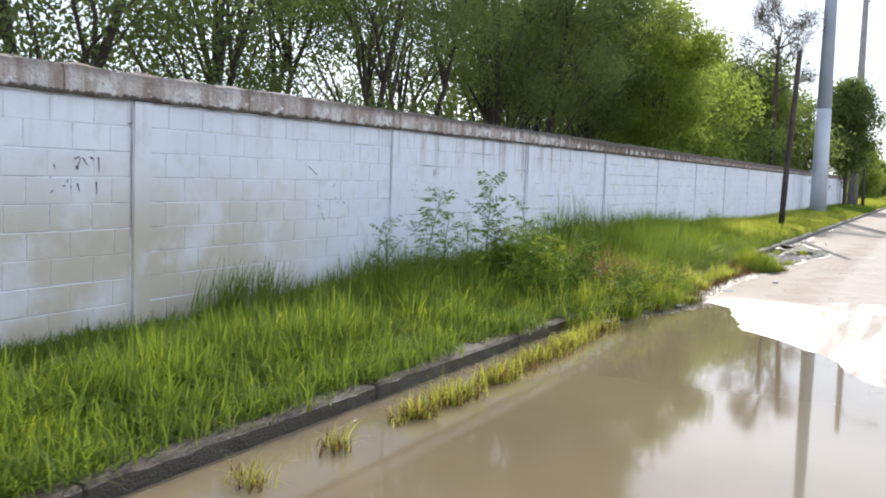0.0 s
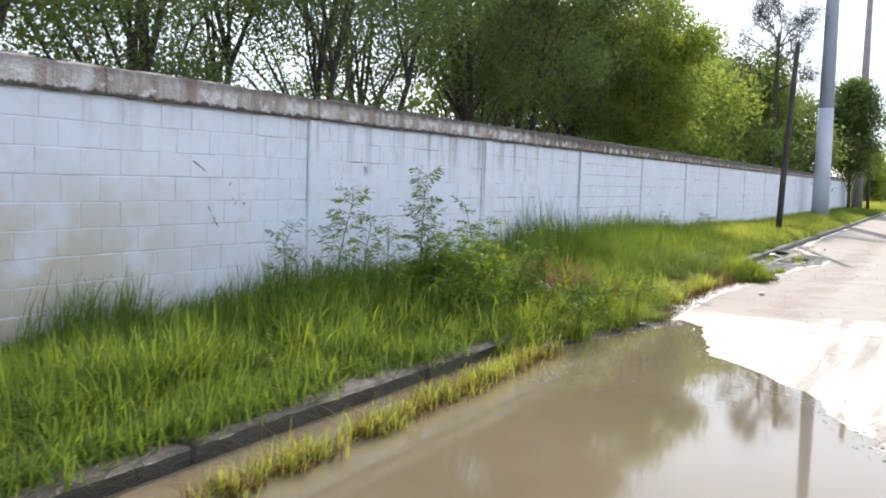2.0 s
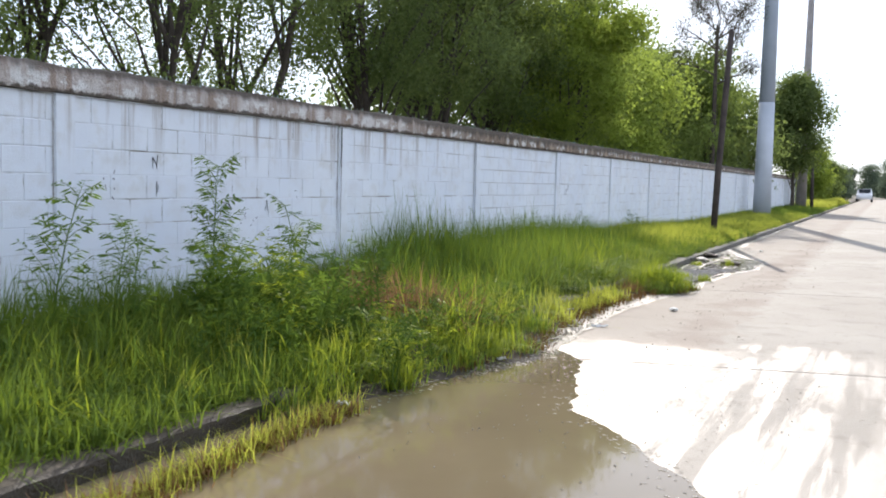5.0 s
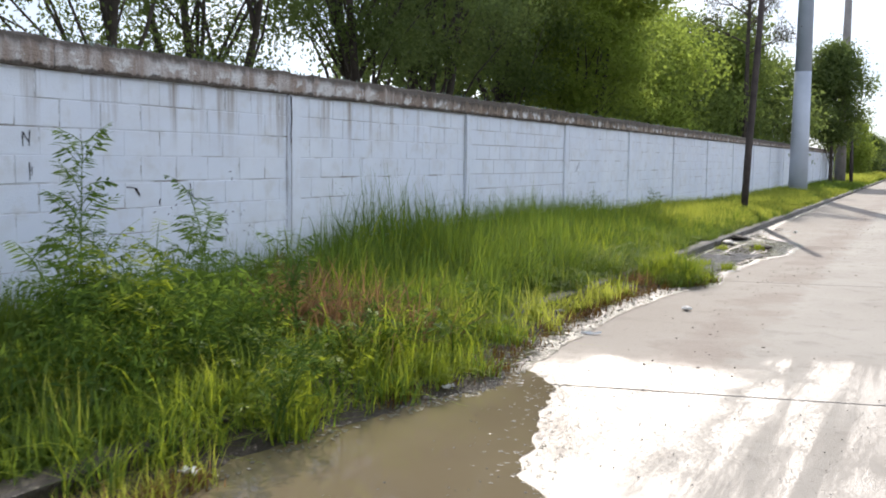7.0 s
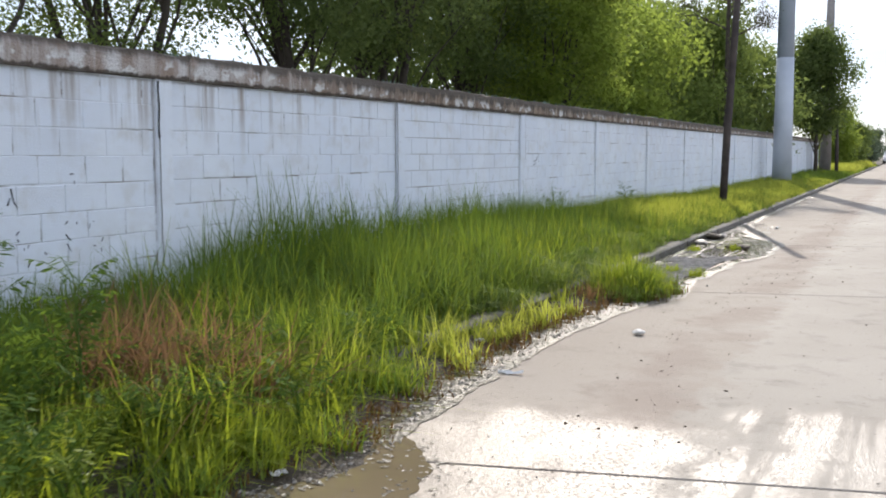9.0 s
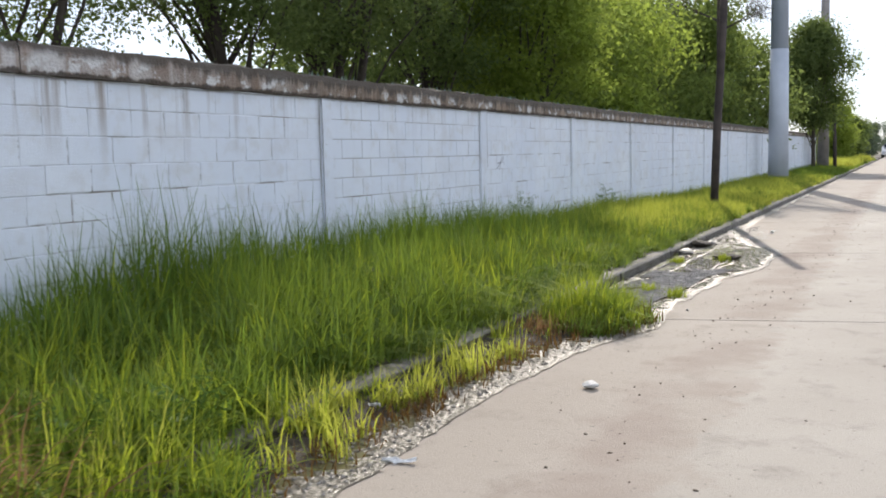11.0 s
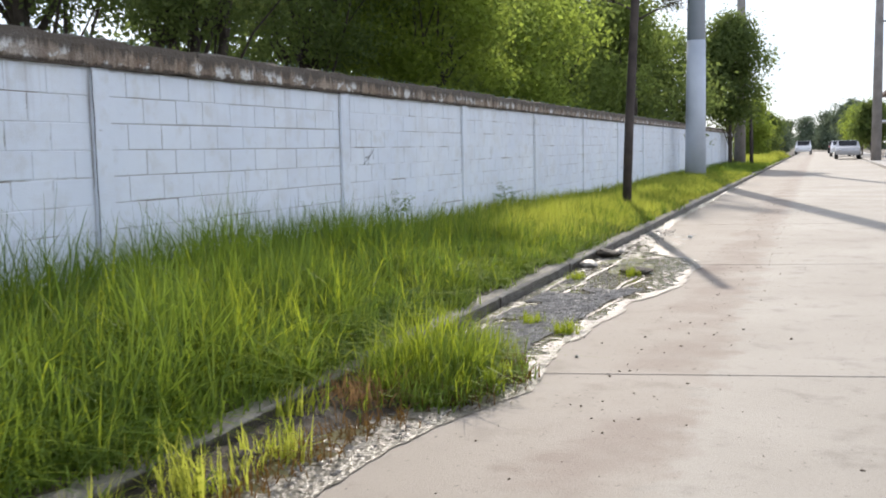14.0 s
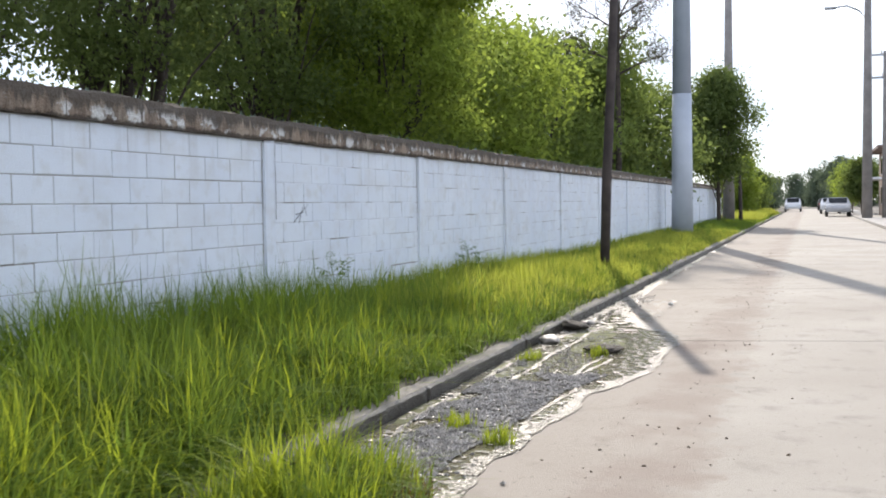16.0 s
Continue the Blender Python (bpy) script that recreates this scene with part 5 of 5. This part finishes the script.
SC = "faded dark paint scrawl on the white wall"
scrawl(5.36, 1.46, [(-0.13, 0.03, -0.08, 0.05), (-0.11, -0.05, -0.07, 0.04), (-0.05, 0.04, 0.0, -0.02), (0.02, 0.05, 0.06, 0.03), (0.10, 0.05, 0.11, -0.06), (-0.12, -0.02, -0.09, -0.04)], SC)
scrawl(5.28, 1.28, [(-0.02, 0.03, 0.0, -0.03), (0.16, 0.04, 0.17, -0.05)], SC)
scrawl(5.78, 1.78, [(-0.02, 0.0, 0.03, 0.01), (0.0, -0.01, 0.01, -0.025)], SC)
scrawl(8.26, 1.46, [(-0.05, 0.04, 0.05, -0.01), (0.05, -0.01, 0.12, -0.05)], SC)
scrawl(8.46, 1.02, [(-0.06, 0.09, -0.02, 0.04), (0.02, 0.0, 0.04, -0.06), (0.05, -0.06, 0.08, -0.09)], SC)
scrawl(10.98, 1.47, [(-0.03, 0.05, -0.03, -0.05), (-0.03, 0.05, 0.02, -0.02), (0.03, 0.06, 0.02, -0.05)], SC)
scrawl(11.0, 1.25, [(0.0, 0.06, 0.0, -0.06), (0.02, 0.03, 0.02, -0.03)], SC)
scrawl(11.99, 1.08, [(-0.09, 0.04, 0.0, 0.03), (0.0, 0.03, 0.05, -0.04), (0.01, 0.03, 0.06, -0.03)], SC)
scrawl(12.62, 1.05, [(0.0, 0.09, 0.02, 0.0), (0.02, 0.0, 0.05, -0.04), (-0.03, -0.02, -0.01, 0.03)], SC)
scrawl(13.15, 1.21, [(-0.02, 0.02, 0.02, 0.02), (0.02, -0.03, 0.02, -0.06)], SC)
scrawl(13.1, 0.7, [(-0.03, 0.1, 0.02, 0.05), (-0.02, 0.03, 0.02, -0.03)], SC)
scrawl(22.7, 1.24, [(-0.16, -0.08, 0.14, 0.10), (-0.06, -0.1, 0.03, 0.08), (0.05, 0.1, 0.12, -0.02), (-0.12, 0.0, 0.05, 0.02)], SC)

fleck = random.Random(21)
for fy, fz in ((12.35, 0.95), (12.75, 0.72), (13.2, 0.9), (13.45, 0.62), (8.8, 1.22), (10.4, 1.3), (5.15, 1.36)):
    scrawl(fy, fz, [(a, b, a + fleck.uniform(-0.03, 0.03), b + fleck.uniform(-0.035, 0.035)) for a, b in [(fleck.uniform(-0.14, 0.14), fleck.uniform(-0.12, 0.12)) for _ in range(6)]], "small dark flecks and scratches in the white paint")

# broken arris of one pilaster, and open joints beside some of them
for yv, z0, z1, wd in ((14.03, 1.50, 1.95, 0.013), (14.03, 0.5, 1.5, 0.005), (18.0, 0.6, 1.95, 0.007), (22.14, 1.2, 1.95, 0.005), (29.81, 0.6, 1.9, 0.008)):
    bm = bmesh.new()
    rows = []
    for k in range(15):
        zz = z0 + (z1 - z0) * k / 14
        c = yv + 0.012 * noise.noise((zz * 6, yv, 0))
        w = wd * (0.7 + 0.6 * noise.noise((zz * 9, yv, 4)))
        rows.append([bm.verts.new((0.037, c + e * w, zz)) for e in (-1, 1)])
    for p, q in zip(rows[:-1], rows[1:]):
        bm.faces.new((p[0], p[1], q[1], q[0]))
    bmesh.ops.solidify(bm, geom=bm.faces[:], thickness=0.003)
    part("crack", bm, CRACK_DEEP, wall)

# broken bottle glass set along the coping
n = 900
y = rng.uniform(PIL[0], 50, n)
x = rng.uniform(-0.15, 0.0, n)
hgt = rng.uniform(0.01, 0.045, n)
a = rng.uniform(0, 3.14, n)
w = rng.uniform(0.008, 0.022, n)
z0 = TOP + 0.20
co = np.stack([np.stack([x - w * np.cos(a), y - w * np.sin(a), np.full(n, z0)], 1), np.stack([x + w * np.cos(a), y + w * np.sin(a), np.full(n, z0)], 1), np.stack([x + 0.5 * w, y, z0 + hgt + 0.02], 1), np.stack([x - 0.5 * w, y + 0.004, z0 + hgt], 1)], 1).reshape(-1, 3)
tagged(quads("glass_shards", co, np.arange(4 * n).reshape(-1, 4), SHARD), "broken bottle glass set along the wall's coping", "glass shards", kind="stuff")

# ---- the wall's blocks ----
BLOCK, COURSE = 0.4, 0.2
block_meshes = {}


def block_data(width):
    g, hw, hh = 0.004, width / 2 - 0.003, COURSE / 2 - 0.003
    co = []
    for xx, i in ((-0.018, 0.0), (-0.004, 0.0), (0.0, g)):
        co += [(xx, -hw + i, -hh + i), (xx, hw - i, -hh + i), (xx, hw - i, hh - i), (xx, -hw + i, hh - i)]
    fs = [(8, 9, 10, 11)]
    for b in (0, 4):
        for k in range(4):
            fs.append((b + k, b + (k + 1) % 4, b + 4 + (k + 1) % 4, b + 4 + k))
    return co, fs


def block_mesh(width):
    key = round(width, 2)
    if key not in block_meshes:
        me = bpy.data.meshes.new("block")
        co, fs = block_data(width)
        me.from_pydata(co, [], fs)
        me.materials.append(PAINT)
        block_meshes[key] = me
    return block_meshes[key]


far_co, far_fs = [], []
lay = random.Random(5)
for p, (a, b) in enumerate(zip(PIL[:-1], PIL[1:])):
    y0, y1 = a + 0.102, b - 0.102
    near = 9.0 < a < 20
    for c in range(9):
        zc = TOP - 0.006 - COURSE * (c + 0.5)
        cuts = [y0]
        yb = y0 + (BLOCK if c % 2 else BLOCK / 2)
        while yb < y1 - 0.06:
            cuts.append(yb + lay.uniform(-0.022, 0.022))
            yb += BLOCK
        cuts.append(y1)
        for u, v in zip(cuts[:-1], cuts[1:]):
            wd = round(v - u, 2)
            proud = lay.uniform(-0.0015, 0.0025)
            place = (proud, (u + v) / 2, zc + lay.uniform(-0.002, 0.002) + 0.006 * noise.noise(((u + v) * 0.35, c * 0.8, 6)))
            if near and c < 8:
                o = new("block", block_mesh(wd))
                o.parent, o.location = wall, place
            else:
                co, fs = block_data(wd)
                base = len(far_co)
                far_co += [(q[0] + place[0], q[1] + place[1], q[2] + place[2]) for q in co]
                far_fs += [tuple(base + i for i in f) for f in fs]
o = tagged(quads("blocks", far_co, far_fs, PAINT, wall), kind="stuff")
